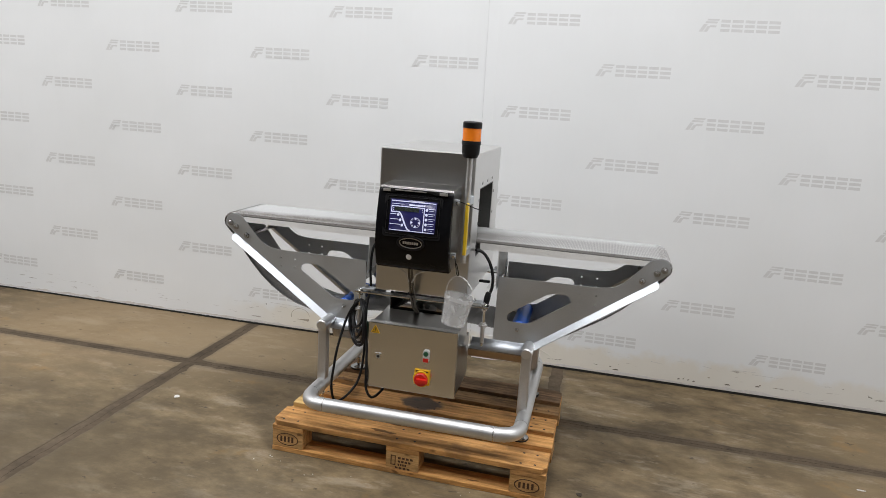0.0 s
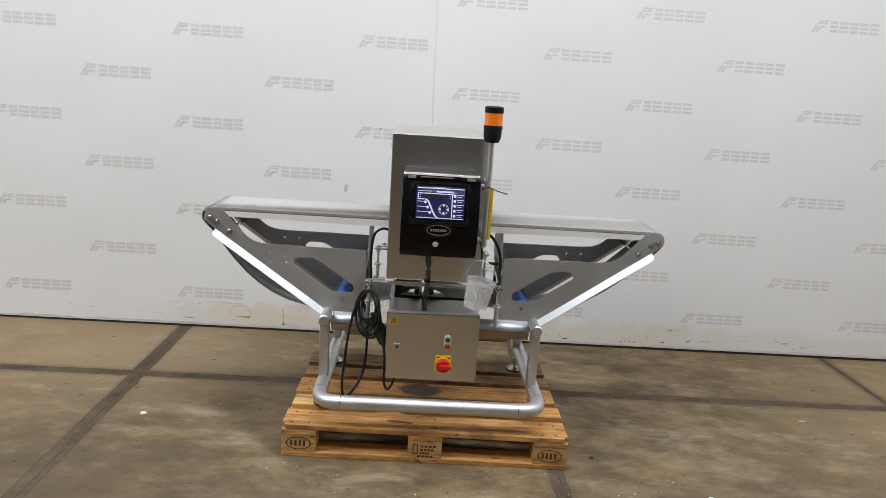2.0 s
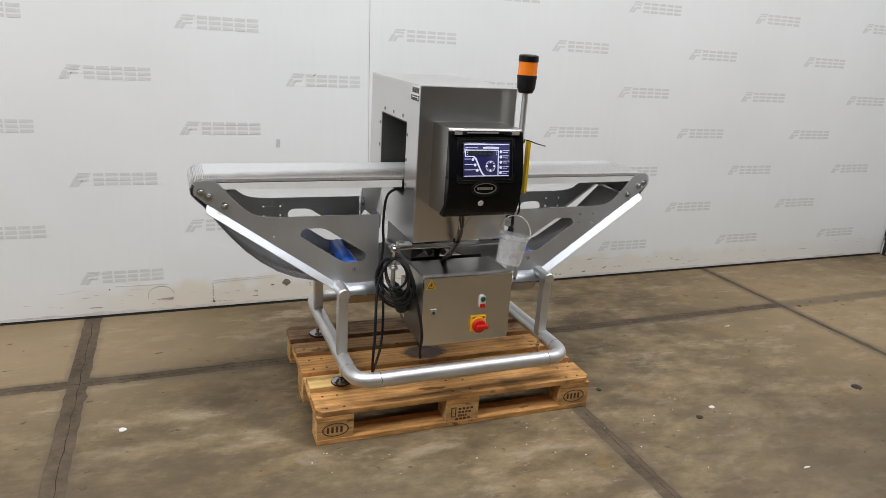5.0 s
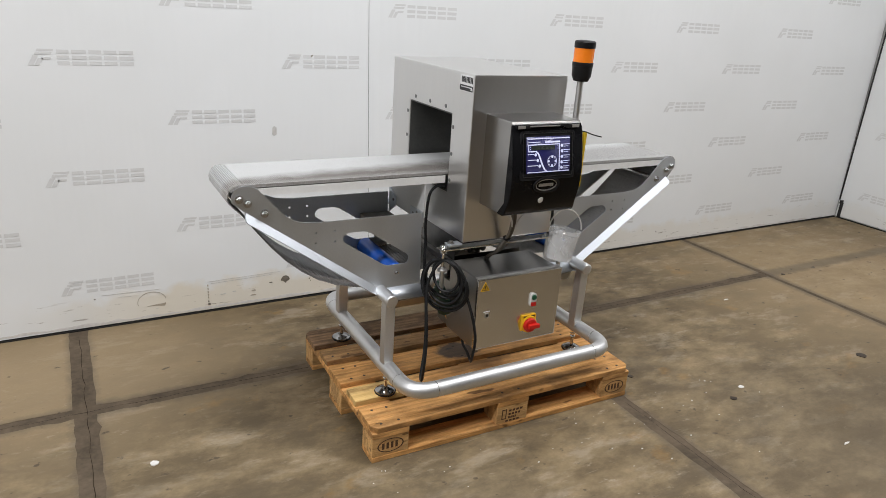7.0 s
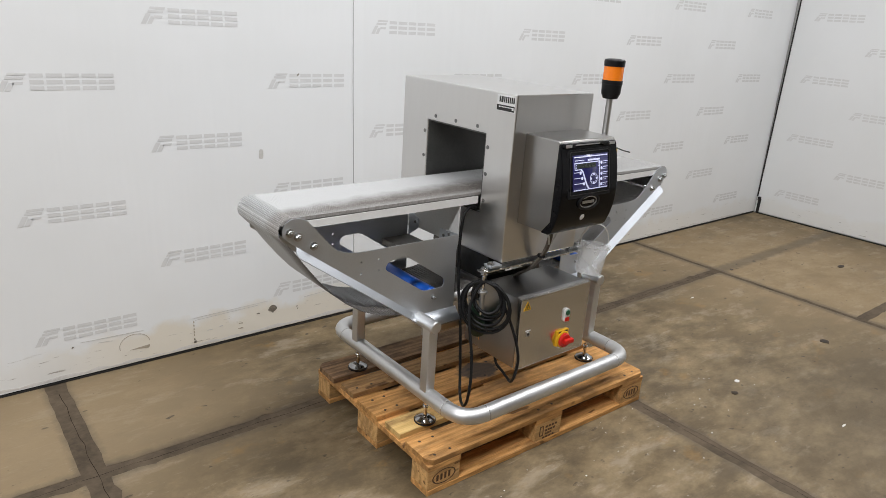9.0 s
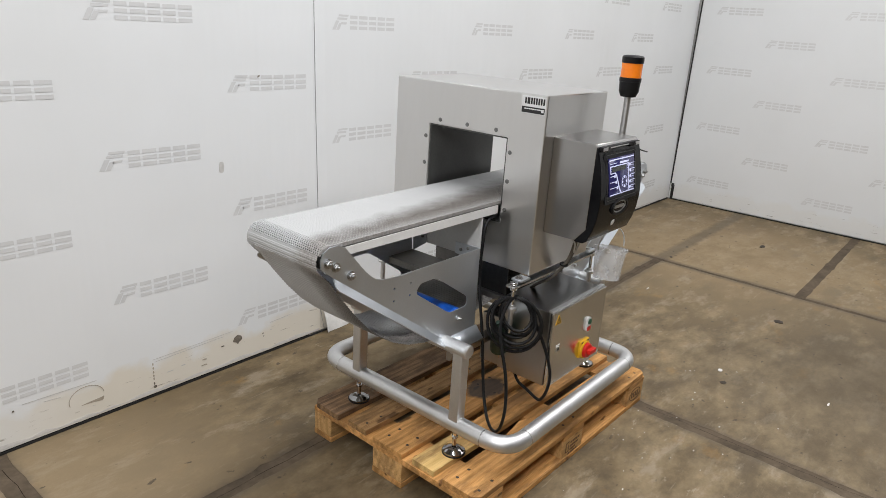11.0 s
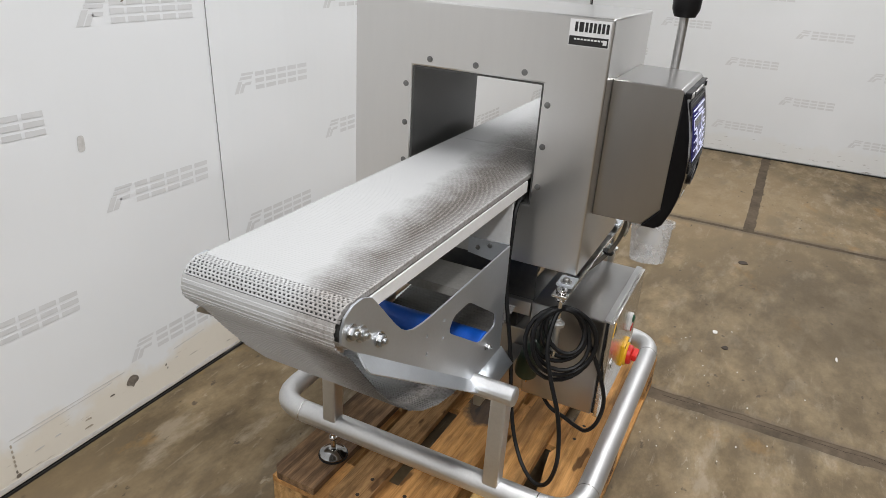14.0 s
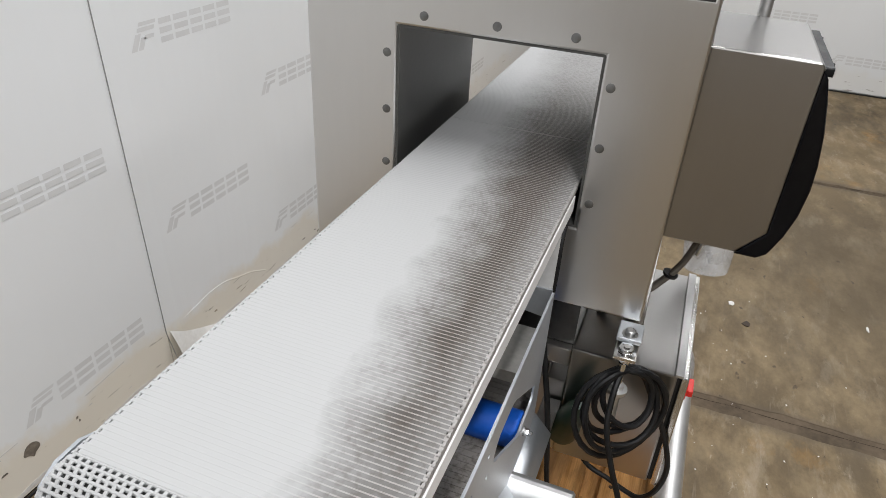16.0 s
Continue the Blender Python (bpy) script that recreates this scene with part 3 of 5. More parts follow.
for x, z, w in ((1.86, 0.040, 0.016), (1.89, 0.044, 0.010), (1.915, 0.041, 0.012), (1.945, 0.038, 0.016), (2.12, 0.046, 0.034), (2.285, 0.060, 0.026), (2.305, 0.068, 0.012), (1.485, 0.040, 0.04), (0.255, 0.104, 0.010), (0.262, 0.090, 0.006), (-0.795, 0.147, 0.010)):
    blot([(x, z), (x + w, z + 0.002), (x + 0.8 * w, z + 0.009), (x + 0.25 * w, z + 0.007)], FRONT_Y, SCUFF, "scuff", wall_n)
blot([(0.075, 0.90), (0.098, 0.90), (0.098, 0.945), (0.078, 0.945)], FRONT_Y, SMUDGE, "smudge", wall_n)
blot([(0.274, 1.279), (0.286, 1.283), (0.290, 1.292), (0.279, 1.288)], FRONT_Y, SCUFF, "scuff", wall_n)
# the foil is creased where it meets the floor
rng = random.Random(7)
for xa, xb in ((-3.2, 0.60), (0.63, 4.9)):
    n = int((xb - xa) / 0.05)
    top = [(xa + (xb - xa) * k / n, rng.uniform(0.020, 0.036)) for k in range(n + 1)]
    low = [(x, rng.uniform(0.0165, 0.0195)) for x, _ in top[::-1]]
    part("creased_edge", lean(slab([top + low], 1, 1.4927, 1.4935)), CREASE, wall_n, "creased grey-white foil along the floor", 0)
rng = random.Random(11)
for _ in range(24):
    x, z, w = rng.uniform(-0.75, 3.0), rng.uniform(0.045, 0.12), rng.uniform(0.006, 0.035)
    h = rng.uniform(0.0015, 0.005)
    blot([(x, z), (x + w, z + rng.uniform(-0.004, 0.004)), (x + w * 0.9, z + h), (x + w * 0.2, z + h)], 1.4929, rng.choice((SCUFF, STREAK, STREAK, SMUDGE)), "scuff", wall_n)
# the foil's loose corner at the joint between the panels
flap = bmesh.new()
cols, rows_n, net = 12, 5, []
for a in range(cols + 1):
    f = a / cols
    x, top = 0.618 + 0.27 * f, 0.014 + 0.125 * (1 - f) ** 1.6
    line = []
    for b in range(rows_n + 1):
        g = b / rows_n
        bulge = 0.034 * (1 - 0.7 * f) * math.sin(1.35 * g) + 0.003 * math.sin(9 * f + 4 * g)
        line.append(flap.verts.new((x + 0.012 * g * (1 - f), 1.4675 - bulge, top * (1 - g) + 0.003)))
    net.append(line)
for a in range(cols):
    for b in range(rows_n):
        flap.faces.new((net[a][b], net[a + 1][b], net[a + 1][b + 1], net[a][b + 1]))
grown = bmesh.ops.extrude_face_region(flap, geom=list(flap.faces))["geom"]
bmesh.ops.translate(flap, vec=(0, -0.0012, 0), verts=[v for v in grown if isinstance(v, bmesh.types.BMVert)])
part("loose_foil", flap, PAPER, wall_n, "torn white foil curling off the wall foot")
# one panel laps over the other: its edge stands proud and faces the end of the belt
LAP = [(0.6310, 0.02), (0.6073, 0.14), (0.5978, 0.60), (0.5848, 1.20), (0.5698, 2.20), (0.5618, 4.40)]
# the thin grey rim paints in the shadow along the lap
for name, left, right, front_l, front_r, mat in (("lapped_edge", 0.0, 0.060, 1.4903, 1.4933, WALL), ("lap_rim", -0.0006, 0.0, 1.4901, 1.4901, SEAM)):
    bm = bmesh.new()
    levels = [[bm.verts.new((x + dx, y, z)) for dx, y in ((left, front_l), (right, front_r), (right, 1.4946), (left, 1.4946))] for x, z in LAP]
    for low, high in zip(levels, levels[1:]):
        for k in range(4):
            bm.faces.new((low[k], low[(k + 1) % 4], high[(k + 1) % 4], high[k]))
    for end in (levels[0], levels[-1]):
        bm.faces.new(end)
    part(name, lean(bm), mat, wall_n, smooth=0)
# creases in the foil
for line, r in (([(0.70, 0.142), (0.81, 0.156), (0.894, 0.151), (0.96, 0.130), (1.04, 0.106), (1.12, 0.067)], 0.0045), ([(0.86, 0.170), (0.93, 0.158), (1.00, 0.150)], 0.003), ([(0.30, 0.21), (0.42, 0.196), (0.52, 0.20)], 0.003)):
    part("crease", sweep(smooth_path([(x, 1.4727 + 0.012 * z, z) for x, z in line]), r, 8), WALL, wall_n)

# ---- pallet ----
pallet = thing("pallet", (0.6, 0.4, 0), "used pine euro pallet standing on the concrete floor", "pallet")


def nails_on(board, spots, z):
    for x, y in spots:
        piece("nail", nail_me, pose(x + rng.uniform(-0.006, 0.006), y + rng.uniform(-0.006, 0.006), z), board)


nail_me = finish(lathe((0, 0, -0.001), (0, 0, 1), [(0, 0.0058), (0.0014, 0.0058), (0.0016, 0.004)], 8), "nail", NAIL)
TOP = [(0.0, 0.145, WOOD), (0.187, 0.287, WOOD_PALE), (0.327, 0.472, WOOD_PATCH), (0.513, 0.613, WOOD_DARKENED), (0.655, 0.80, WOOD_GREY)]
for n, (y0, y1, mat) in enumerate(TOP):
    dx = (0.0, 0.006, -0.004, 0.003, -0.005)[n]
    z1 = 0.144 + (0.0, 0.0006, -0.0005, 0.0, 0.0004)[n]
    ends, c0, c1 = (dx, 1.2 + dx * 0.5), 0.022 if n == 0 else 0.002, 0.022 if n == 4 else 0.002
    outline = [(ends[0] + c0, y0), (ends[1] - c0, y0), (ends[1], y0 + c0), (ends[1], y1 - c1), (ends[1] - c1, y1), (ends[0] + c1, y1), (ends[0], y1 - c1), (ends[0], y0 + c0)]
    board = part("top_board", slab([outline], 2, 0.122, z1), mat, pallet, bevel=0.003)
    spots = [(x, y) for x in (0.045, 0.105, 0.565, 0.64, 1.095, 1.155) for y in (y0 + 0.03, y1 - 0.03)]
    nails_on(board, spots[:: 1 if y1 - y0 > 0.12 else 2], 0.1436)
    if n == 0:
        part("splinter", slab([[(0.335, 0.1448), (0.520, 0.1448), (0.508, 0.152), (0.470, 0.166), (0.400, 0.156)]], 2, 0.128, 0.141), WOOD_PALE, board, "pale splinter at the edge of a board", 0)
for x0, x1 in ((0.0, 0.145), (0.5275, 0.6725), (1.055, 1.2)):
    part("cross_board", box(x0, x1, 0.0, 0.8, 0.0995, 0.1217, 0.0025), WOOD, pallet)
for y0, y1 in ((0.0, 0.1), (0.3275, 0.4725), (0.70, 0.80)):
    part("bottom_board", box(0.0, 1.2, y0, y1, 0.0, 0.022, 0.003), WOOD, pallet)
    for x0, x1 in ((0.0, 0.145), (0.5275, 0.6725), (1.055, 1.2)):
        blk = part("block", box(x0 + 0.001, x1 - 0.001, y0 + 0.001, y1 - 0.001, 0.0222, 0.0993, 0.003), WOOD_BLOCK, pallet)
        if y0 == 0.0:
            xm = (x0 + x1) / 2
            stamp = bmesh.new()
            if x0 == 0.5275:
                for i, (sx, sz, w, h) in enumerate(((-0.05, 0.04, 0.022, 0.045), (-0.018, 0.071, 0.07, 0.009), (-0.018, 0.055, 0.06, 0.009), (-0.018, 0.04, 0.04, 0.009), (-0.03, 0.026, 0.07, 0.008))):
                    if i == 0:
                        slab([[(xm + sx, sz), (xm + sx + w, sz), (xm + sx + w, sz + h), (xm + sx, sz + h)], [(xm + sx + 0.004, sz + 0.004), (xm + sx + w - 0.004, sz + 0.004), (xm + sx + w - 0.004, sz + h - 0.004), (xm + sx + 0.004, sz + h - 0.004)]], 1, 0.0004, 0.0012, stamp)
                    else:
                        for k in range(4):
                            box(xm + sx + k * w / 4, xm + sx + (k + 0.7) * w / 4, 0.0004, 0.0012, sz, sz + h, 0, stamp)
            else:
                ring = [(xm + 0.052 * math.cos(a * math.tau / 32), 0.061 + 0.029 * math.sin(a * math.tau / 32)) for a in range(32)]
                inner = [(xm + 0.047 * math.cos(a * math.tau / 32), 0.061 + 0.0255 * math.sin(a * math.tau / 32)) for a in range(32)]
                slab([ring, inner], 1, 0.0004, 0.0012, stamp)
                for k in range(4):
                    bx = xm - 0.034 + k * 0.0175
                    box(bx, bx + 0.0095, 0.0004, 0.0012, 0.048, 0.074, 0, stamp)
            part("stamp", stamp, STAMP_INK, blk, "burnt oval maker's stamp" if x0 != 0.5275 else "burnt inspection stamp", 0)

pallet.matrix_basis = pose(0.617, 0.4, 0, 0, 0, -1.0)

# ---- the conveyor with its detector ----
CX = 0.613
machine = thing("metal_detector_conveyor", (0.61, 0.46, 0.144), "stainless steel belt conveyor with metal detector head", "machine")


def mir(x, flip):
    return 2 * CX - x if flip else x


# bumper frame: one tube bent into a rounded rectangle
RX0, RX1, RY0, RY1, RZ = 0.154, 1.083, 0.006, 0.895, 0.256
PX0, PX1 = 0.152, 1.070
ring = rounded([(RX0, RY0), (RX1, RY0), (RX1, RY1), (RX0, RY1)], 0.098, 8)
part("bumper_tube", sweep([(x, y, RZ) for x, y in ring], 0.030, 20, True), STEEL_TUBE, machine, "thick round satin steel bumper tube")
for x, y in ((RX0, RY0 + 0.098), (RX1, RY0 + 0.098), (RX0, RY1 - 0.098), (RX1, RY1 - 0.098)):
    part("weld_ring", sweep([(x, y - 0.0015, RZ), (x, y + 0.0015, RZ)], 0.0308, 20), STEEL_X, machine)
for x in (RX0 + 0.098, RX1 - 0.098):
    part("weld_ring", sweep([(x - 0.0015, RY0, RZ), (x + 0.0015, RY0, RZ)], 0.0308, 20), STEEL_X, machine)
for x in (PX0, PX1):
    cross = part("cross_tube", rod((x, 0.188, 0.540), (x, 0.735, 0.540), 0.0245, 20, bev=0.004), STEEL_TUBE, machine)
    for y in (0.222, 0.698):
        part("post", box(x - 0.0205, x + 0.0205, y - 0.0205, y + 0.0205, 0.262, 0.536, 0.006), STEEL_TUBE, machine)
        ft = part("foot", lathe((x, y, 0.1442), (x, y, 1), [(0.005, 0.037), (0.0065, 0.0395), (0.0095, 0.039), (0.0115, 0.0345), (0.016, 0.029), (0.021, 0.020), (0.024, 0.011)], 28), DARK_CHROME, machine, "domed chrome levelling foot")
        part("rubber_foot", lathe((x, y, 0.1442), (x, y, 1), [(0, 0.041), (0.0050, 0.042), (0.0062, 0.036)], 28), RUBBER, ft)
        part("spindle", rod((x, y, 0.170), (x, y, 0.222), 0.0075, 12), CHROME, ft)
        part("nut", lathe((x, y, 0.203), (x, y, 1), [(0, 0.012), (0.008, 0.012)], 6), CHROME, ft)
part("long_tube", rod((PX0 + 0.02, 0.715, 0.516), (PX1 - 0.02, 0.715, 0.516), 0.0185, 16), STEEL_TUBE, machine)
# front face leans inward to look dark, shaped to mirror the floor
for x0, x1 in ((PX0 + 0.02, 0.428), (0.808, PX1 - 0.02)):
    part("long_rail", slab([[(0.263, 0.504), (0.300, 0.504), (0.300, 0.464), (0.283, 0.464)]], 0, x0, x1), STEEL_BOX, machine, bevel=0.002)

# side plates with slotted windows and a folded lower edge
PLATE = [(-0.381, 0.930), (-0.381, 0.952), (-0.372, 0.971), (-0.352, 0.982), (-0.325, 0.983), (-0.298, 0.972), (-0.272, 0.943),
         (-0.246, 0.913), (-0.224, 0.888), (-0.203, 0.868), (-0.180, 0.852), (-0.155, 0.843), (-0.120, 0.838), (-0.080, 0.836), (0.312, 0.834), (0.317, 0.549), (0.150, 0.549), (-0.345, 0.899)]
SLOT = rounded([(-0.006, 0.758), (0.012, 0.786), (0.090, 0.786), (0.264, 0.672), (0.262, 0.640), (0.170, 0.639)], 0.02, 5)


def bolt_at(x, y, z, out, parent, r=0.0125):
    """A domed nut on a washer, on a face that looks along out (-1 or 1) in y."""
    bm = lathe((x, y, z), (x, y + out, z), [(0, r * 1.12), (0.0022, r * 1.12), (0.0024, r * 0.7)], 18)
    lathe((x, y + out * 0.0024, z), (x, y + out, z), [(0, r * 0.86), (0.0065, r * 0.86), (0.0080, r * 0.74)], 6, bm)
    lathe((x, y + out * 0.010, z), (x, y + out, z), [(0, r * 0.42), (0.0050, r * 0.40), (0.0060, r * 0.3)], 10, bm)
    b = part("bolt", bm, BOLT, parent)
    return b


for flip in (False, True):
    for back in (False, True):
        y0, y1 = (0.606, 0.610) if back else (0.297, 0.301)
        out = 1 if back else -1
        face = y1 if back else y0
        holes = [[(bx + 0.0042 * math.cos(k * math.tau / 10), bz + 0.0042 * math.sin(k * math.tau / 10)) for k in range(10)] for bx in (-0.101, -0.031) for bz in (0.800, 0.760)]
        loops = [[(mir(x, flip), z) for x, z in loop] for loop in (PLATE, SLOT, *holes)]
        plate = part("side_plate", slab(loops, 1, y0, y1), STEEL_PLATE, machine, "grey steel side plate with a slanted slot")
        # folded edge along the slope
        a, b = Vector((-0.336, 0.893)), Vector((0.150, 0.549))
        n = Vector((b.y - a.y, -(b.x - a.x))).normalized()
        along_edge, run = (b - a).normalized(), (b - a).length
        bm = bmesh.new()
        strip = [(0.0, 0.0), (0.0015, 0.010), (0.006, 0.019), (0.016, 0.024), (run, 0.024), (run, 0.0)]
        layers = []
        for thick in (0, 1):
            layer = []
            for f, w in strip:
                q = a + along_edge * f + n * (w + thick * 0.0021)
                layer.append(bm.verts.new((mir(q.x, flip), face + out * (w - thick * 0.0021), q.y)))
            layers.append(layer)
            bm.faces.new(layer)
        for k in range(len(strip)):
            m2 = (k + 1) % len(strip)
            bm.faces.new((layers[0][k], layers[0][m2], layers[1][m2], layers[1][k]))
        part("folded_edge", bm, STEEL_PLATE, plate, "bright edge folded outward")
        # the same fold goes on along the level lower edge
        bm = bmesh.new()
        sheet = [(face, 0.549), (face + out * 0.036, 0.509), (face + out * 0.034, 0.507), (face - out * 0.002, 0.547)]
        sides = [[bm.verts.new((mir(x, flip), y, z)) for y, z in sheet] for x in (0.150, 0.408 if flip and not back else 0.326)]
        for k in range(4):
            bm.faces.new((sides[0][k], sides[0][(k + 1) % 4], sides[1][(k + 1) % 4], sides[1][k]))
        for e in sides:
            bm.faces.new(e)
        part("folded_foot", bm, STEEL_PLATE, plate, "bright lower edge folded outward")
        for bx, bz in ((-0.357, 0.940), (-0.330, 0.924), (-0.276, 0.886)):
            bolt_at(mir(bx, flip), face, bz, out, plate)
        bolt_at(mir(0.215, flip), face, 0.608, out, plate, 0.008)
        # rail that carries the belt
        yr = (0.5990, 0.6030) if back else (0.3022, 0.3060)
        RAIL = [(-0.325, 0.970), (0.404, 0.970), (0.404, 0.942), (0.10, 0.943), (-0.30, 0.947)]
        part("belt_rail", slab([[(mir(x, flip), z) for x, z in RAIL]], 1, *yr), WHITE_PLASTIC, machine, "white plastic rail under the belt")
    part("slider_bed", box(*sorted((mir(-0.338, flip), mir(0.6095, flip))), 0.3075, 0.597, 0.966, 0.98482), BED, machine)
    roller = part("return_roller", rod((mir(0.212, flip), 0.303, 0.609), (mir(0.212, flip), 0.603, 0.609), 0.034, 24, bev=0.003), BLUE, machine, "blue plastic return roller")
    part("end_roller", rod((mir(-0.345, flip), 0.305, 0.943), (mir(-0.345, flip), 0.603, 0.943), 0.030, 20), LINER, machine)
    part("cross_bar", rod((mir(-0.276, flip), 0.301, 0.886), (mir(-0.276, flip), 0.604, 0.886), 0.008, 10), CHROME, machine)
for flip in (False, True):
    # end plate across the frame, with two screws, and the beam behind the cabinet
    end = part("end_plate", box(*sorted((mir(0.3205, flip), mir(0.3235, flip))), 0.303, 0.604, 0.791, 0.962, 0.001), PALE_PLASTIC, machine, "pale plate across the frame")
    near = part("bracket", slab([[(0.3015, 0.776), (0.407, 0.790), (0.407, 0.830), (0.3015, 0.834)]], 0, *sorted((mir(0.3165, flip), mir(0.3200, flip)))), STEEL_PLATE, machine)
    far = part("bracket", slab([[(0.6055, 0.745), (0.6055, 0.860), (0.543, 0.826), (0.543, 0.790)]], 0, *sorted((mir(0.3165, flip), mir(0.3200, flip)))), STEEL_PLATE, machine)
    for y, z, holder in ((0.381, 0.808, near), (0.350, 0.820, near), (0.560, 0.812, far)):
        part("screw", lathe((mir(0.3165, flip), y, z), (mir(-5.0, flip), y, z), [(0, 0.006), (0.003, 0.006), (0.004, 0.004)], 8), SCREW, holder)
    part("drip_tray", slab([[(mir(x, flip), z) for x, z in ((0.190, 0.728), (0.192, 0.728), (0.192, 0.7475), (0.3155, 0.7475), (0.3155, 0.750), (0.190, 0.750))]], 1, 0.3025, 0.6045), GREY_PLASTIC, machine, "grey tray between the side plates")
part("cross_beam", box(0.424, 0.444, 0.2625, 0.592, 0.598, 0.638, 0.003), STEEL_BOX, machine)
# steel darkened on the plates under the head, in place of dark reflections
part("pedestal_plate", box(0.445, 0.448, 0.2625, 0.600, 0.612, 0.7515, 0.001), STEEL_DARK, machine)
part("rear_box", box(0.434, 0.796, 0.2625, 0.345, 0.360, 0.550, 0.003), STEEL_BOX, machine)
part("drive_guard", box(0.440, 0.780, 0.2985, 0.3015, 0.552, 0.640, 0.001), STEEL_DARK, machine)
for x in (0.542, 0.604):
    part("drive_roller", rod((x, 0.306, 0.655), (x, 0.598, 0.655), 0.0125, 16), LINER, machine)

# detector head with a tunnel through it
HX0, HX1, HY0, HY1, HZ0, HZ1 = 0.409, 0.806, 0.153, 0.801, 0.752, 1.354
AY0, AY1, AZ0, AZ1 = 0.294, 0.634, 0.908, 1.202
head = part("detector_head", slab([[(HY0, HZ0), (HY1, HZ0), (HY1, HZ1), (HY0, HZ1)], [(AY0, AZ0), (AY1, AZ0), (AY1, AZ1), (AY0, AZ1)]], 0, HX0, HX1), STEEL_Z, machine, "brushed steel detector housing with a square tunnel", bevel=0.004)
part("tunnel_liner", slab([[(AY0 - 0.001, AZ0 - 0.001), (AY1 + 0.001, AZ0 - 0.001), (AY1 + 0.001, AZ1 + 0.001), (AY0 - 0.001, AZ1 + 0.001)], [(AY0 + 0.004, AZ0 + 0.004), (AY1 - 0.004, AZ0 + 0.004), (AY1 - 0.004, AZ1 - 0.004), (AY0 + 0.004, AZ1 - 0.004)]], 0, HX0 + 0.003, HX1 - 0.003), LINER, head, "dark grey tunnel lining")
for hx, out in ((HX0, -1), (HX1, 1)):
    for y, z in [(0.587, 1.221), (0.465, 1.221), (0.342, 1.221)] + [(yy, zz) for yy in (0.651, 0.279) for zz in (1.155, 1.057, 0.958)]:
        part("screw", lathe((hx, y, z), (hx + out, y, z), [(-0.001, 0.0075), (0.0012, 0.0075), (0.002, 0.005)], 12), SCREW, head)
sign = part("name_plate", box(HX0 - 0.0016, HX0 + 0.001, 0.150 + 0.010, 0.250, 1.292, 1.347, 0.0004), WHITE_INK, head, "white and black maker's plate")
bm = box(HX0 - 0.0024, HX0 - 0.0012, 0.162, 0.248, 1.294, 1.313)
yy = 0.238
for w in (0.006, 0.010, 0.006, 0.006, 0.006, 0.006, 0.006, 0.006):
    box(HX0 - 0.0024, HX0 - 0.0012, yy - w, yy, 1.322, 1.342, 0, bm)
    yy -= w + 0.0032
part("print", bm, BLACK_INK, sign, smooth=0)
bm = bmesh.new()
for k in range(9):
    box(HX0 - 0.0034, HX0 - 0.0022, 0.232 - k * 0.0075, 0.237 - k * 0.0075, 1.305, 1.3085, 0, bm)
box(HX0 - 0.0034, HX0 - 0.0022, 0.165, 0.173, 1.299, 1.309, 0, bm)
part("print", bm, WHITE_INK, sign, smooth=0)

# mounting bars, brackets and threaded rods under the head
for y in (0.165, 0.775):
    bar = part("mounting_bar", box(0.318, 0.902, y - 0.019, y + 0.019, 0.729, 0.736, 0.002), STEEL_X, machine)
    for x in (0.338, 0.882):
        rd = part("threaded_rod", rod((x, y, 0.560), (x, y, 0.748), 0.0060, 12), CHROME, machine)
        for z in (0.737, 0.716):
            part("nut", lathe((x, y, z), (x, y, 9), [(0, 0.0135), (0.009, 0.0135)], 6), CHROME, rd)
        part("sleeve", lathe((x, y, 0.575), (x, y, 9), [(0, 0.0075), (0.002, 0.0092), (0.070, 0.0092), (0.072, 0.0185), (0.079, 0.0185), (0.080, 0.011), (0.088, 0.011)], 16), STEEL_TUBE, rd)
    for x in (0.375, 0.842):
        part("clamp_block", box(x - 0.024, x + 0.030, y - 0.021, y + 0.021, 0.7435, 0.752, 0.003), STEEL_PLATE, bar)
        part("clamp_bolt", lathe((x - 0.008, y, 0.752), (x - 0.008, y, 9), [(0, 0.014), (0.002, 0.014), (0.0022, 0.009), (0.009, 0.009), (0.010, 0.007)], 12), BOLT, bar)

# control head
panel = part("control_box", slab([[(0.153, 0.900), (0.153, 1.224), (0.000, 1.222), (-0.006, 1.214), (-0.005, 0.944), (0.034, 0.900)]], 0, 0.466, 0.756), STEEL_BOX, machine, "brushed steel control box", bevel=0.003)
FASCIA = [(-0.004, 1.214), (-0.013, 1.200), (-0.023, 1.165), (-0.033, 1.120), (-0.040, 1.070), (-0.042, 1.030), (-0.038, 0.985), (-0.028, 0.945), (-0.013, 0.908)]
part("fascia", slab([FASCIA + [(0.002, 0.897), (0.036, 0.897), (-0.003, 0.945)]], 0, 0.463, 0.759), BLACK_GLOSS, panel, "glossy black curved fascia", bevel=0.005)


def hug(bm):
    """Bends what was built on the plane y = -0.0478 on to the curved fascia."""
    zs, ys = [z for _, z in FASCIA[::-1]], [y for y, _ in FASCIA[::-1]]
    for v in bm.verts:
        v.co.y += float(np.interp(v.co.z, zs, ys)) + 0.0478
    return bm


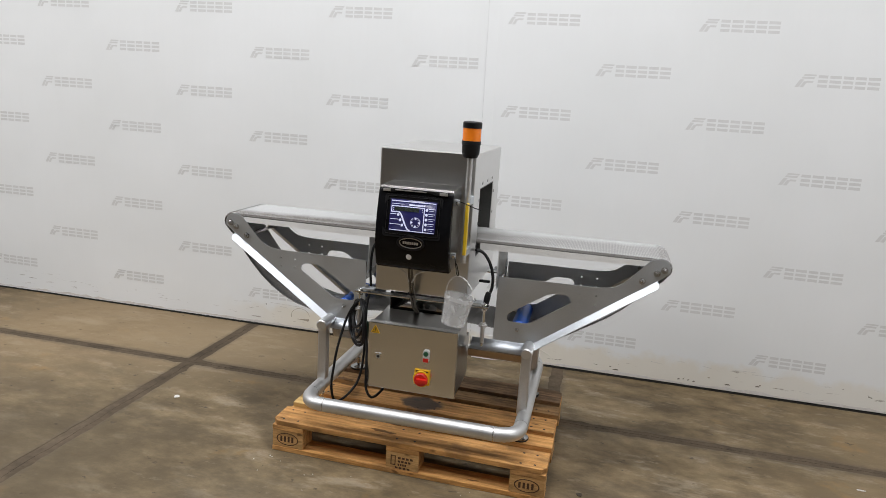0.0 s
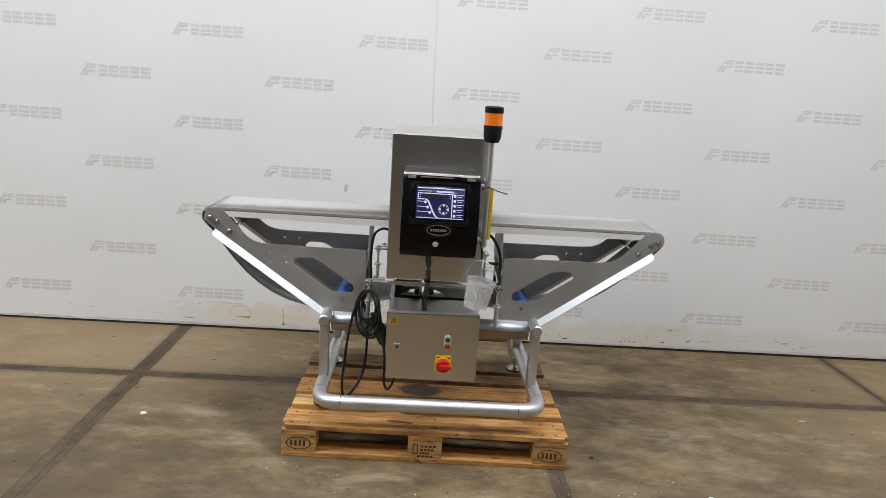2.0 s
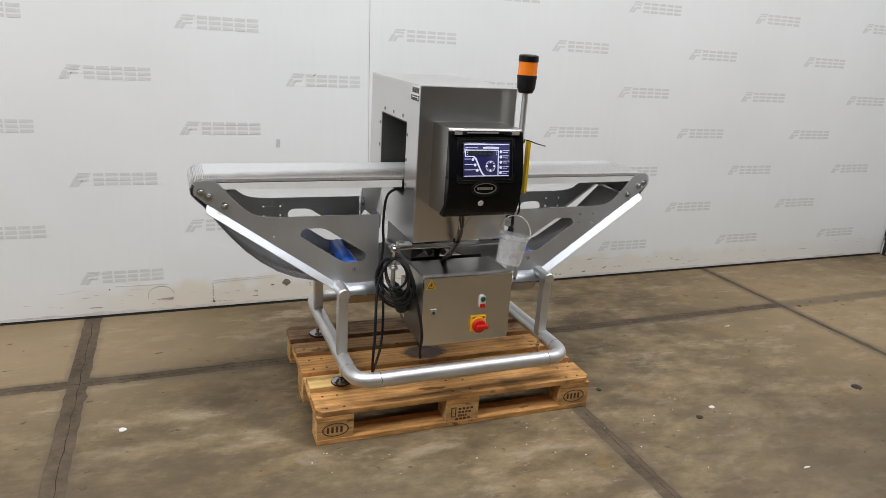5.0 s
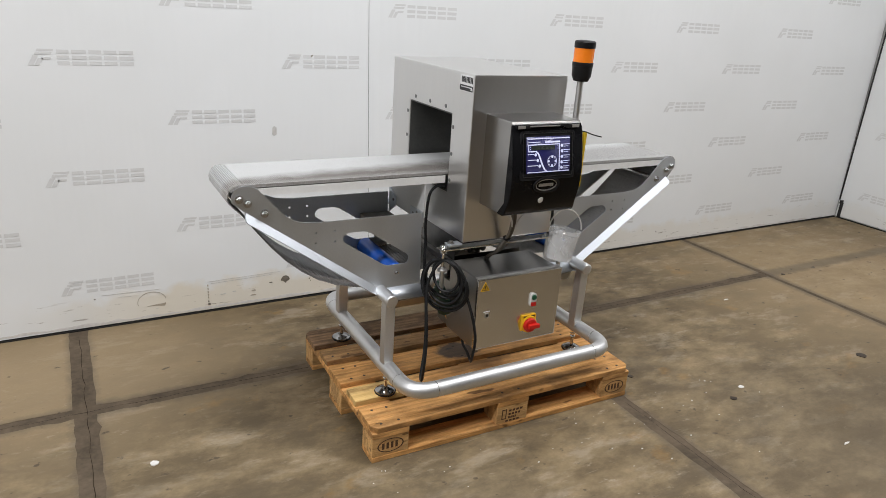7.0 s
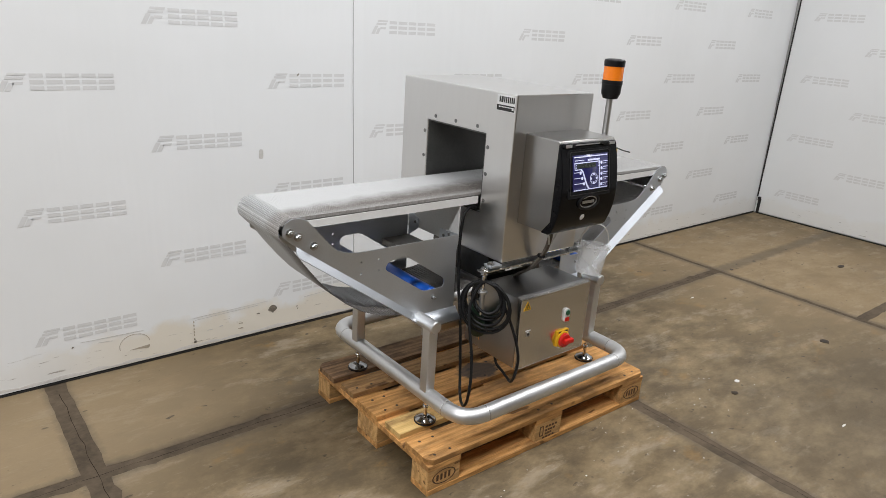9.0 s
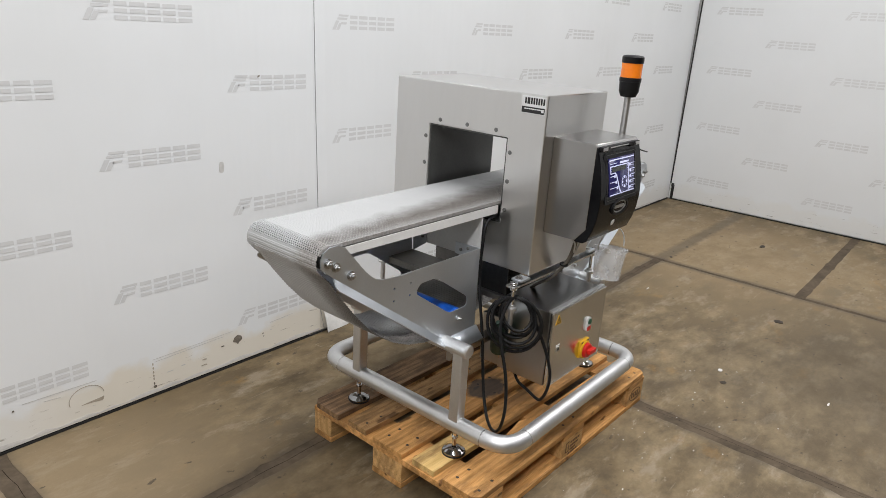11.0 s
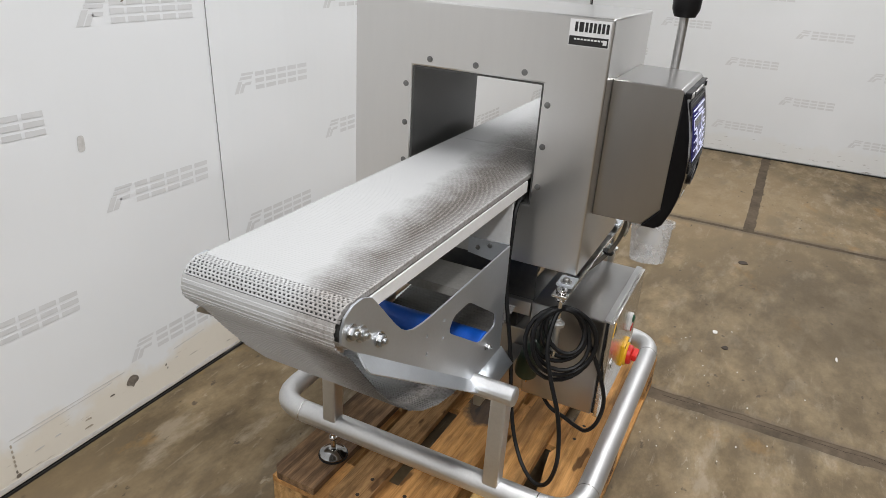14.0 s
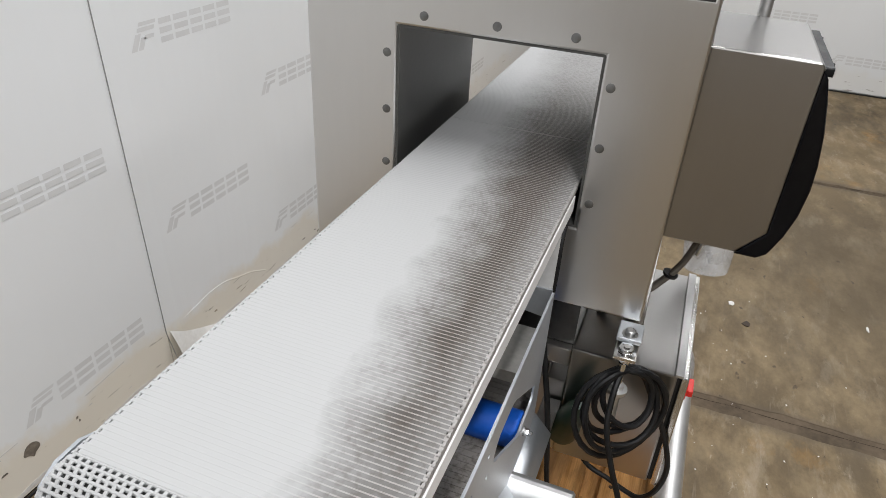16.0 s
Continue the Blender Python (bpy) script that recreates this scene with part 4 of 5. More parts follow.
part("screen_bezel", hug(slab([rounded([(0.492, 1.030), (0.722, 1.030), (0.722, 1.192), (0.492, 1.192)], 0.012)], 1, -0.0505, -0.040)), BLACK_PLASTIC, panel)
scr = part("display", hug(box(0.517, 0.700, -0.0516, -0.0500, 1.054, 1.174)), SCREEN, panel, "lit violet display with white menus")
rim_o = rounded([(0.503, 1.041), (0.713, 1.041), (0.713, 1.186), (0.503, 1.186)], 0.008)
rim_i = rounded([(0.5045, 1.0425), (0.7115, 1.0425), (0.7115, 1.1845), (0.5045, 1.1845)], 0.007)
part("cover_edge", hug(slab([rim_o, rim_i], 1, -0.0518, -0.0500)), STEEL_DARK, panel, "thin edge of the clear display cover", 0)
bm = bmesh.new()
FRONT = (-0.0522, -0.0514)
for x0, x1, z0, z1 in ((0.520, 0.697, 1.1665, 1.1695), (0.592, 0.655, 1.1535, 1.1590), (0.520, 0.697, 1.0560, 1.0590), (0.522, 0.655, 1.1470, 1.1500), (0.522, 0.5250, 1.128, 1.150), (0.522, 0.556, 1.1255, 1.1285), (0.6515, 0.655, 1.060, 1.150), (0.524, 0.572, 1.1560, 1.1578)):
    box(x0, x1, *FRONT, z0, z1, 0, bm)
for k in range(5):
    z = 1.143 - k * 0.0185
    rod((0.663, FRONT[0], z), (0.663, FRONT[1], z), 0.0054, 12, bm)
    box(0.670, 0.697, *FRONT, z + 0.0030, z + 0.0048, 0, bm)
    box(0.671, 0.690, *FRONT, z - 0.0035, z - 0.0022, 0, bm)
for k in range(3):
    z = 1.116 - k * 0.019
    rod((0.552 + 0.009 * k, FRONT[0], z), (0.552 + 0.009 * k, FRONT[1], z), 0.0054, 12, bm)
    box(0.520, 0.545 + 0.009 * k, *FRONT, z + 0.001, z + 0.0030, 0, bm)
for (xa, za), (xb, zb) in zip(((0.556, 1.1285), (0.566, 1.120), (0.574, 1.104), (0.584, 1.082), (0.594, 1.066)), ((0.566, 1.120), (0.574, 1.104), (0.584, 1.082), (0.594, 1.066), (0.604, 1.059))):
    slab([[(xa, za), (xb, zb), (xb - 0.0060, zb - 0.0016), (xa - 0.0060, za - 0.0016)]], 1, *FRONT, bm)
for x, z in ((0.531, 1.142), (0.531, 1.134), (0.646, 1.142), (0.646, 1.134)):
    rod((x, FRONT[0], z), (x, FRONT[1], z), 0.0016, 8, bm)
ring_o = [(0.622 + 0.0195 * math.cos(a * math.tau / 24), 1.092 + 0.0195 * math.sin(a * math.tau / 24)) for a in range(24)]
ring_i = [(0.622 + 0.0182 * math.cos(a * math.tau / 24), 1.092 + 0.0182 * math.sin(a * math.tau / 24)) for a in range(24)]
slab([ring_o, ring_i], 1, *FRONT, bm)
for a in range(8):
    c = Vector((0.622 + 0.0145 * math.cos(a * math.tau / 8), 0, 1.092 + 0.0145 * math.sin(a * math.tau / 8)))
    rod((c.x, FRONT[0], c.z), (c.x, FRONT[1], c.z), 0.0042 if a % 2 == 0 else 0.0016, 8, bm)
part("menu_print", hug(bm), SCREEN_WHITE, scr, smooth=0)
part("readout", hug(box(0.535, 0.632, -0.0521, -0.0513, 1.131, 1.146)), SCREEN_DARK, scr)
bm = bmesh.new()
outer = [(0.608 + 0.056 * math.cos(a * math.tau / 40), 1.010 + 0.030 * math.sin(a * math.tau / 40)) for a in range(40)]
inner = [(0.608 + 0.047 * math.cos(a * math.tau / 40), 1.010 + 0.0225 * math.sin(a * math.tau / 40)) for a in range(40)]
slab([outer, inner], 1, -0.0545, -0.040, bm)
part("oval_badge", hug(bm), BLACK_PLASTIC, panel, "oval raised badge")
bm = bmesh.new()
o1 = [(0.608 + 0.0455 * math.cos(a * math.tau / 40), 1.010 + 0.021 * math.sin(a * math.tau / 40)) for a in range(40)]
o2 = [(0.608 + 0.0425 * math.cos(a * math.tau / 40), 1.010 + 0.018 * math.sin(a * math.tau / 40)) for a in range(40)]
slab([o1, o2], 1, -0.0510, -0.046, bm)
for k in range(7):
    box(0.577 + k * 0.009, 0.5835 + k * 0.009, -0.0505, -0.046, 1.005, 1.015, 0, bm)
part("badge_print", hug(bm), STEEL_TUBE, panel, smooth=0)
part("round_button", lathe((0.600, -0.024, 0.954), (0.600, -1.024, 0.69), [(0, 0.0115), (0.006, 0.0115), (0.008, 0.009)], 20), WHITE_PLASTIC, panel, "small round silver button")
clip = part("clip_strip", slab([rounded([(0.478, 1.200), (0.530, 1.200), (0.545, 1.206), (0.672, 1.206), (0.688, 1.200), (0.742, 1.200), (0.742, 1.214), (0.478, 1.214)], 0.004)], 1, -0.019, -0.004), BLACK_PLASTIC, panel, "black clip strip with steel clips")
for x0, x1, z0, z1 in ((0.482, 0.512, 1.201, 1.212), (0.706, 0.738, 1.201, 1.212), (0.530, 0.655, 1.2065, 1.2105)):
    part("clip", box(x0, x1, -0.021, -0.0185, z0, z1, 0.001), STEEL_TUBE, clip, "dull steel clip")
for x in (0.518, 0.700):
    part("clip_screw", rod((x, -0.023, 1.206), (x, -0.015, 1.206), 0.006, 10), BLACK_PLASTIC, clip)
for z in (1.175, 0.965):
    h = part("hinge", box(0.7562, 0.776, 0.008, 0.030, z - 0.012, z + 0.012, 0.003), STEEL_PLATE, panel)
    part("hinge_bolt", rod((0.770, 0.000, z), (0.770, 0.010, z), 0.006, 10), CHROME, h)
for x in (0.565, 0.585):
    part("cable_gland", lathe((x, 0.085, 0.9058), (x, 0.085, 0), [(0, 0.010), (0.012, 0.010), (0.014, 0.007), (0.022, 0.007)], 12), BLACK_PLASTIC, panel)
for dx in (0.571, 0.583):
    part("grey_conduit", sweep(smooth_path([(dx, 0.085, 0.886), (dx + 0.004, 0.088, 0.84), (dx + 0.006, 0.110, 0.775), (dx + 0.002, 0.165, 0.700), (dx, 0.215, 0.662), (dx, 0.238, 0.640)]), 0.0052, 10), MAT_GREY, machine)
part("thin_cable", sweep(smooth_path([(0.69, 0.08, 0.906), (0.66, 0.075, 0.882), (0.61, 0.078, 0.862), (0.588, 0.083, 0.82)]), 0.003, 8), STEEL_TUBE, machine)
part("thin_cable", sweep(smooth_path([(0.50, 0.08, 0.906), (0.53, 0.075, 0.880), (0.562, 0.078, 0.855), (0.574, 0.083, 0.82)]), 0.003, 8), STEEL_TUBE, machine)
part("cable_tie", lathe((0.580, 0.118, 0.766), (0.580, 0.122, 0.75), [(0, 0.0155), (0.006, 0.0145)], 12), BLACK_PLASTIC, machine)

# signal lamp
beacon = part("signal_lamp", rod((0.796, 0.072, 0.93), (0.796, 0.072, 1.352), 0.0115, 16), STEEL_TUBE, machine, "steel pole of the signal lamp")
part("lamp_foot", lathe((0.796, 0.072, 1.344), (0.796, 0.072, 9), [(0, 0.014), (0.002, 0.026), (0.020, 0.034), (0.052, 0.0355), (0.053, 0.037), (0.066, 0.037), (0.067, 0.034)], 32), BLACK_PLASTIC, beacon)
part("amber_lens", lathe((0.796, 0.072, 1.409), (0.796, 0.072, 9), [(0, 0.0335), (0.001, 0.0350), (0.049, 0.0350), (0.050, 0.0335)], 32), AMBER, beacon, "orange translucent signal lens")
part("lamp_cap", lathe((0.796, 0.072, 1.458), (0.796, 0.072, 9), [(0, 0.0355), (0.001, 0.0370), (0.020, 0.0370), (0.024, 0.033), (0.026, 0.020)], 32), BLACK_PLASTIC, beacon)
part("pole_bracket", box(0.784, 0.808, 0.075, 0.152, 0.955, 0.985, 0.003), STEEL_PLATE, beacon)
part("pole_bracket", box(0.784, 0.808, 0.075, 0.152, 1.16, 1.19, 0.003), STEEL_PLATE, beacon)
part("yellow_strip", box(0.801, 0.813, 0.018, 0.042, 0.972, 1.174, 0.002), LEMON, machine, "bright yellow plastic strip beside the pole")
part("cable_tie", sweep(smooth_path([(0.776, 0.02, 1.180), (0.80, 0.012, 1.176), (0.83, 0.005, 1.166), (0.865, 0.0, 1.158)]), 0.0022, 6), BLACK_PLASTIC, machine)
part("side_cable", sweep(smooth_path([(0.808, 0.27, 0.947), (0.845, 0.27, 0.934), (0.875, 0.268, 0.895), (0.893, 0.262, 0.842), (0.894, 0.255, 0.790), (0.884, 0.245, 0.760)]), 0.0066, 10), RUBBER, machine)
sensor = part("sensor", lathe((0.884, 0.243, 0.775), (0.872, 0.236, 0.70), [(0, 0.008), (0.006, 0.012), (0.030, 0.014), (0.052, 0.013), (0.056, 0.009), (0.075, 0.009)], 14), BLACK_PLASTIC, machine, "black sensor plug")
part("sensor_mount", box(0.838, 0.884, 0.246, 0.262, 0.812, 0.822, 0.002), BLACK_PLASTIC, sensor)

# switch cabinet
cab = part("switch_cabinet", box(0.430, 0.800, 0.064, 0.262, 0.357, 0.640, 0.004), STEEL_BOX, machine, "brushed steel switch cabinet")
part("gasket", box(0.434, 0.796, 0.056, 0.0645, 0.361, 0.636), SEAL, cab)
door = part("cabinet_door", box(0.424, 0.804, 0.044, 0.057, 0.358, 0.643, 0.003), STEEL_X, cab, "plain brushed steel cabinet door")
part("drip_edge", box(0.426, 0.802, 0.0535, 0.070, 0.6405, 0.6475, 0.002), STEEL_TUBE, cab)
tri_o = rounded([(0.434, 0.597), (0.474, 0.597), (0.454, 0.634)], 0.004)
warn = part("warning_sign", slab([tri_o], 1, 0.0430, 0.0445), YELLOW, door, "yellow high voltage warning triangle", 0)
bm = slab([[(0.440, 0.6005), (0.468, 0.6005), (0.454, 0.6275)], [(0.4425, 0.602), (0.4655, 0.602), (0.454, 0.6245)]], 1, 0.0422, 0.0432)
slab([[(0.4545, 0.620), (0.4570, 0.620), (0.4548, 0.6125), (0.4580, 0.6125), (0.4530, 0.6035), (0.4535, 0.610), (0.4505, 0.610)]], 1, 0.0422, 0.0432, bm)
part("bolt_sign", bm, BLACK_INK, warn, smooth=0)
lock = part("lock", box(0.462, 0.480, 0.0415, 0.0445, 0.488, 0.506, 0.002), STEEL_TUBE, door)
part("keyhole", rod((0.471, 0.0405, 0.497), (0.471, 0.0418, 0.497), 0.0062, 12), BLACK_INK, lock)
part("lock_label", box(0.456, 0.484, 0.0432, 0.0445, 0.5095, 0.5130), WHITE_INK, door)
push = part("push_button", slab([rounded([(0.664, 0.500), (0.690, 0.500), (0.690, 0.556), (0.664, 0.556)], 0.013, 6)], 1, 0.036, 0.0445), WHITE_PLASTIC, door, "double push button with green and red caps")
part("start_button", rod((0.677, 0.031, 0.540), (0.677, 0.037, 0.540), 0.0105, 18, bev=0.001), LAMP_GREEN, push)
part("stop_button", box(0.6655, 0.6885, 0.0335, 0.037, 0.5035, 0.520, 0.001), RED, push)
part("lamp_band", box(0.6655, 0.6885, 0.0345, 0.037, 0.522, 0.528), WHITE_PLASTIC, push)
sw = part("main_switch", box(0.632, 0.698, 0.036, 0.0445, 0.402, 0.468, 0.003), YELLOW, door, "red and yellow main switch")
part("switch_ring", lathe((0.664, 0.037, 0.430), (0.664, -1, 0.430), [(0, 0.035), (0.006, 0.035), (0.008, 0.032)], 28), YELLOW, sw)
part("knob", lathe((0.664, 0.030, 0.430), (0.664, -1, 0.430), [(0, 0.029), (0.011, 0.028), (0.014, 0.025)], 28), RED, sw, "red rotary knob")
part("knob_grip", box(0.648, 0.696, 0.002, 0.018, 0.4215, 0.4385, 0.003), RED, sw)
part("warning_bar", box(0.640, 0.690, 0.0352, 0.0362, 0.458, 0.464), BLACK_INK, sw)

# ---- bucket, cables ----
bucket = thing("bucket", (0.778, 0.046, 0.68), "small clear plastic bucket hanging from a black tie", "bucket")
BT, BB = Vector((0.797, 0.050, 0.797)), Vector((0.777, 0.044, 0.682))
axis = (BT - BB).normalized()
H = (BT - BB).length
bm = lathe(BB, BT, [(0, 0.047), (0.004, 0.049), (H, 0.0585)], 36)
bmesh.ops.delete(bm, geom=[f for f in bm.faces if len(f.verts) > 4 and (f.calc_center_median() - BT).length < 0.02], context="FACES")
bmesh.ops.solidify(bm, geom=list(bm.faces), thickness=0.0012)
part("shell", bm, MILKY, bucket)
bm = lathe(BB, BT, [(H - 0.012, 0.0585), (H - 0.012, 0.0625), (H + 0.002, 0.0630), (H + 0.002, 0.0575)], 36)
bmesh.ops.delete(bm, geom=[f for f in bm.faces if len(f.verts) > 4], context="FACES")
part("rim", bm, MILKY, bucket)
arc = []
for k in range(17):
    a = math.pi * k / 16
    arc.append((BT.x + 0.060 * math.cos(a) - 0.006 * math.sin(a), BT.y - 0.022 * math.cos(a) - 0.004 * math.sin(a), BT.z + 0.082 * math.sin(a)))
part("handle", sweep(arc, 0.0026, 8), WHITE_PLASTIC, bucket, "white wire handle")
part("tie", sweep(smooth_path([(0.776, 0.004, 0.965), (0.782, 0.006, 0.93), (0.785, 0.018, 0.896), (0.789, 0.030, 0.888), (0.792, 0.022, 0.897), (0.784, 0.006, 0.94)]), 0.0022, 6), BLACK_PLASTIC, bucket)
tagged(part("test_stick", rod((0.772, 0.045, 0.689), (0.816, 0.028, 0.785), 0.0065, 12, bev=0.002), MILKY, None), "milky plastic test stick standing in the bucket", "stick", "sticks in the bucket")
tagged(part("test_stick", rod((0.795, 0.034, 0.689), (0.768, 0.058, 0.752), 0.0055, 12, bev=0.002), STEEL_TUBE, None), "grey test stick standing in the bucket", "stick", "sticks in the bucket")

cable = thing("power_cable", (0.33, 0.12, 0.144), "coiled black rubber power cable hanging beside the cabinet", "cable")
U = Vector((0.63, -0.78, 0)).normalized()
V = Vector((0.02, 0.16, 0.98)).normalized()
N = Vector((0.78, 0.63, 0)).normalized()
TOP_AT = Vector((0.345, 0.162, 0.692))
# turns of different width hang from one point: width, drop, sideways shift, distance from the cabinet
TURNS = [(0.092, 0.100, -0.006, 0.006), (0.088, 0.094, 0.008, -0.012), (0.080, 0.080, 0.004, 0.004), (0.046, 0.062, -0.004, 0.014), (0.084, 0.090, 0.004, -0.004), (0.050, 0.056, 0.010, -0.016)]
pts = []
for i, (wide, tall, shift, away) in enumerate(TURNS):
    nxt = TURNS[(i + 1) % len(TURNS)] if i + 1 < len(TURNS) else TURNS[i]
    for k in range(24):
        f = k / 24
        w, h, sh, aw = (a + (b - a) * f * f for a, b in zip((wide, tall, shift, away), nxt))
        a = f * math.tau
        pts.append(TOP_AT + U * (sh * math.sin(a / 2) - w * math.sin(a)) - V * (h * (1 - math.cos(a))) + N * (aw * math.sin(a / 2) + 0.006 * math.sin(2 * a + i)))
pts.append(TOP_AT.copy())
part("coil", sweep(pts, 0.0056, 8), RUBBER, cable)
part("hanging_loop", sweep(smooth_path([(0.412, 0.310, 0.925), (0.380, 0.308, 0.932), (0.348, 0.306, 0.91), (0.336, 0.304, 0.86), (0.333, 0.305, 0.78), (0.337, 0.304, 0.71), (0.329, 0.292, 0.65), (0.329, 0.279, 0.58), (0.332, 0.268, 0.50), (0.333, 0.259, 0.42), (0.329, 0.246, 0.34), (0.317, 0.226, 0.28), (0.293, 0.194, 0.238), (0.270, 0.158, 0.218), (0.257, 0.127, 0.222), (0.249, 0.104, 0.255), (0.247, 0.092, 0.32), (0.253, 0.098, 0.39), (0.258, 0.113, 0.46), (0.268, 0.144, 0.54), (0.284, 0.166, 0.61), (0.315, 0.168, 0.668), pts[-1]]), 0.0056, 8), RUBBER, cable)
part("tail", sweep(smooth_path([pts[22], (0.374, 0.120, 0.660), (0.402, 0.082, 0.565), (0.418, 0.050, 0.480), (0.424, 0.034, 0.410), (0.424, 0.042, 0.345), (0.434, 0.066, 0.300), (0.446, 0.092, 0.290), (0.460, 0.140, 0.298), (0.466, 0.185, 0.312), (0.490, 0.225, 0.340), (0.500, 0.235, 0.357)]), 0.0056, 8), RUBBER, cable)
plug = part("plug", lathe((0.352, 0.222, 0.575), (0.424, 0.254, 0.420), [(0, 0.008), (0.014, 0.012), (0.030, 0.022), (0.085, 0.027), (0.118, 0.031), (0.150, 0.032), (0.156, 0.028)], 20), GREEN, cable, "dark green plug")
for dx, dy in ((0.010, -0.006), (-0.006, 0.008), (-0.012, -0.010)):
    part("contact_pin", rod((0.424 + dx, 0.254 + dy, 0.420), (0.433 + dx, 0.258 + dy, 0.400), 0.0028, 8), CHROME, plug)

# ---- small litter on the floor ----
def flake(at, size, material, label, category, seed, thick=0.003, long=1.0):
    r = random.Random(seed)
    n = 7
    pts = [(at[0] + size * long * r.uniform(0.7, 1.1) * math.cos(k * math.tau / n), at[1] + size * r.uniform(0.6, 1.1) * math.sin(k * math.tau / n)) for k in range(n)]
    ob = part("flake", slab([pts], 2, 0.0002, thick), material, None, smooth=0)
    ob.name = category.replace(" ", "_")
    return tagged(ob, label, category, "litter on the floor")


flake((2.652, -0.222), 0.032, NAIL, "dark crumpled leaf lying on the concrete", "leaf", 1)
flake((1.655, -0.231), 0.018, NAIL, "small dark crumb lying on the concrete", "crumb", 2)
flake((1.772, -0.176), 0.014, PAPER, "white paper scrap lying on the concrete", "paper scrap", 3, 0.003, 1.3)
flake((4.169, 0.296), 0.026, NAIL, "dark crumb lying on the concrete", "crumb", 4, 0.003, 1.8)
flake((1.815, -0.655), 0.005, PAPER, "pale wood splinter lying on the concrete", "splinter", 5, 0.003, 4.0)
flake((-0.68, 0.321), 0.016, PAPER, "white paper scrap lying on the concrete", "paper scrap", 6)
flake((2.55, 0.55), 0.005, PAPER, "pale wood splinter lying on the concrete", "splinter", 7, 0.003, 5.0)
flake((1.35, 0.10), 0.014, NAIL, "small dark crumb lying on the concrete", "crumb", 8)
flake((3.30, 0.70), 0.014, NAIL, "small dark crumb lying on the concrete", "crumb", 9)
bm = bmesh.new()
r = random.Random(21)
for _ in range(45):
    x, y, s = r.uniform(-0.1, 1.9), -abs(r.gauss(0.0, 0.2)) - 0.03, r.uniform(0.0008, 0.0022)
    box(x - s, x + s * r.uniform(0.6, 2.2), y - s, y + s, 0.0, s * 0.6, 0, bm)
tagged(part("wood_crumbs", bm, PAPER, None, smooth=0), "pale wood crumbs scattered before the pallet", "crumbs", kind="stuff")

# ---- belt: rows of links along one loop ----
PITCH, BY0, BY1 = 0.0127, 0.3036, 0.6014


def loop_path():
    top = [(-0.352, 0.985), (1.572, 0.985)]
    right = [(1.572 + 0.042 * math.sin(a), 0.943 + 0.042 * math.cos(a)) for a in np.linspace(0.25, 1.95, 7)]
    right += [(1.582, 0.890), (1.505, 0.816), (1.435, 0.750), (1.375, 0.704), (1.300, 0.656), (1.22, 0.606), (1.13, 0.572), (1.06, 0.566), (1.02, 0.574), (0.95, 0.596), (0.80, 0.606), (0.71, 0.628)]
    drum = [(0.625, 0.667), (0.604, 0.671), (0.590, 0.662), (0.585, 0.630), (0.585, 0.565), (0.578, 0.550), (0.568, 0.550), (0.561, 0.565), (0.561, 0.630), (0.556, 0.662), (0.542, 0.671), (0.521, 0.667)]
    left = [(0.44, 0.620), (0.40, 0.608), (0.27, 0.596), (0.20, 0.574), (0.13, 0.565), (0.06, 0.566), (-0.02, 0.586), (-0.09, 0.617), (-0.150, 0.657), (-0.205, 0.704), (-0.258, 0.762), (-0.308, 0.826), (-0.350, 0.884), (-0.374, 0.907)]
    nose = [(-0.352 + 0.042 * math.sin(a), 0.943 + 0.042 * math.cos(a)) for a in np.linspace(-2.0, -0.25, 7)]
    return [Vector((x, 0, z)) for x, z in top + right + drum + left + nose]


raw = loop_path()
raw.append(raw[0])
lengths = [(b - a).length for a, b in zip(raw, raw[1:])]
total = sum(lengths)
rows = round(total / PITCH)
step = total / rows


def along(s):
    for a, b, d in zip(raw, raw[1:], lengths):
        if s <= d:
            return a.lerp(b, s / d), (b - a).normalized()
        s -= d
    return raw[-1], (raw[-1] - raw[-2]).normalized()


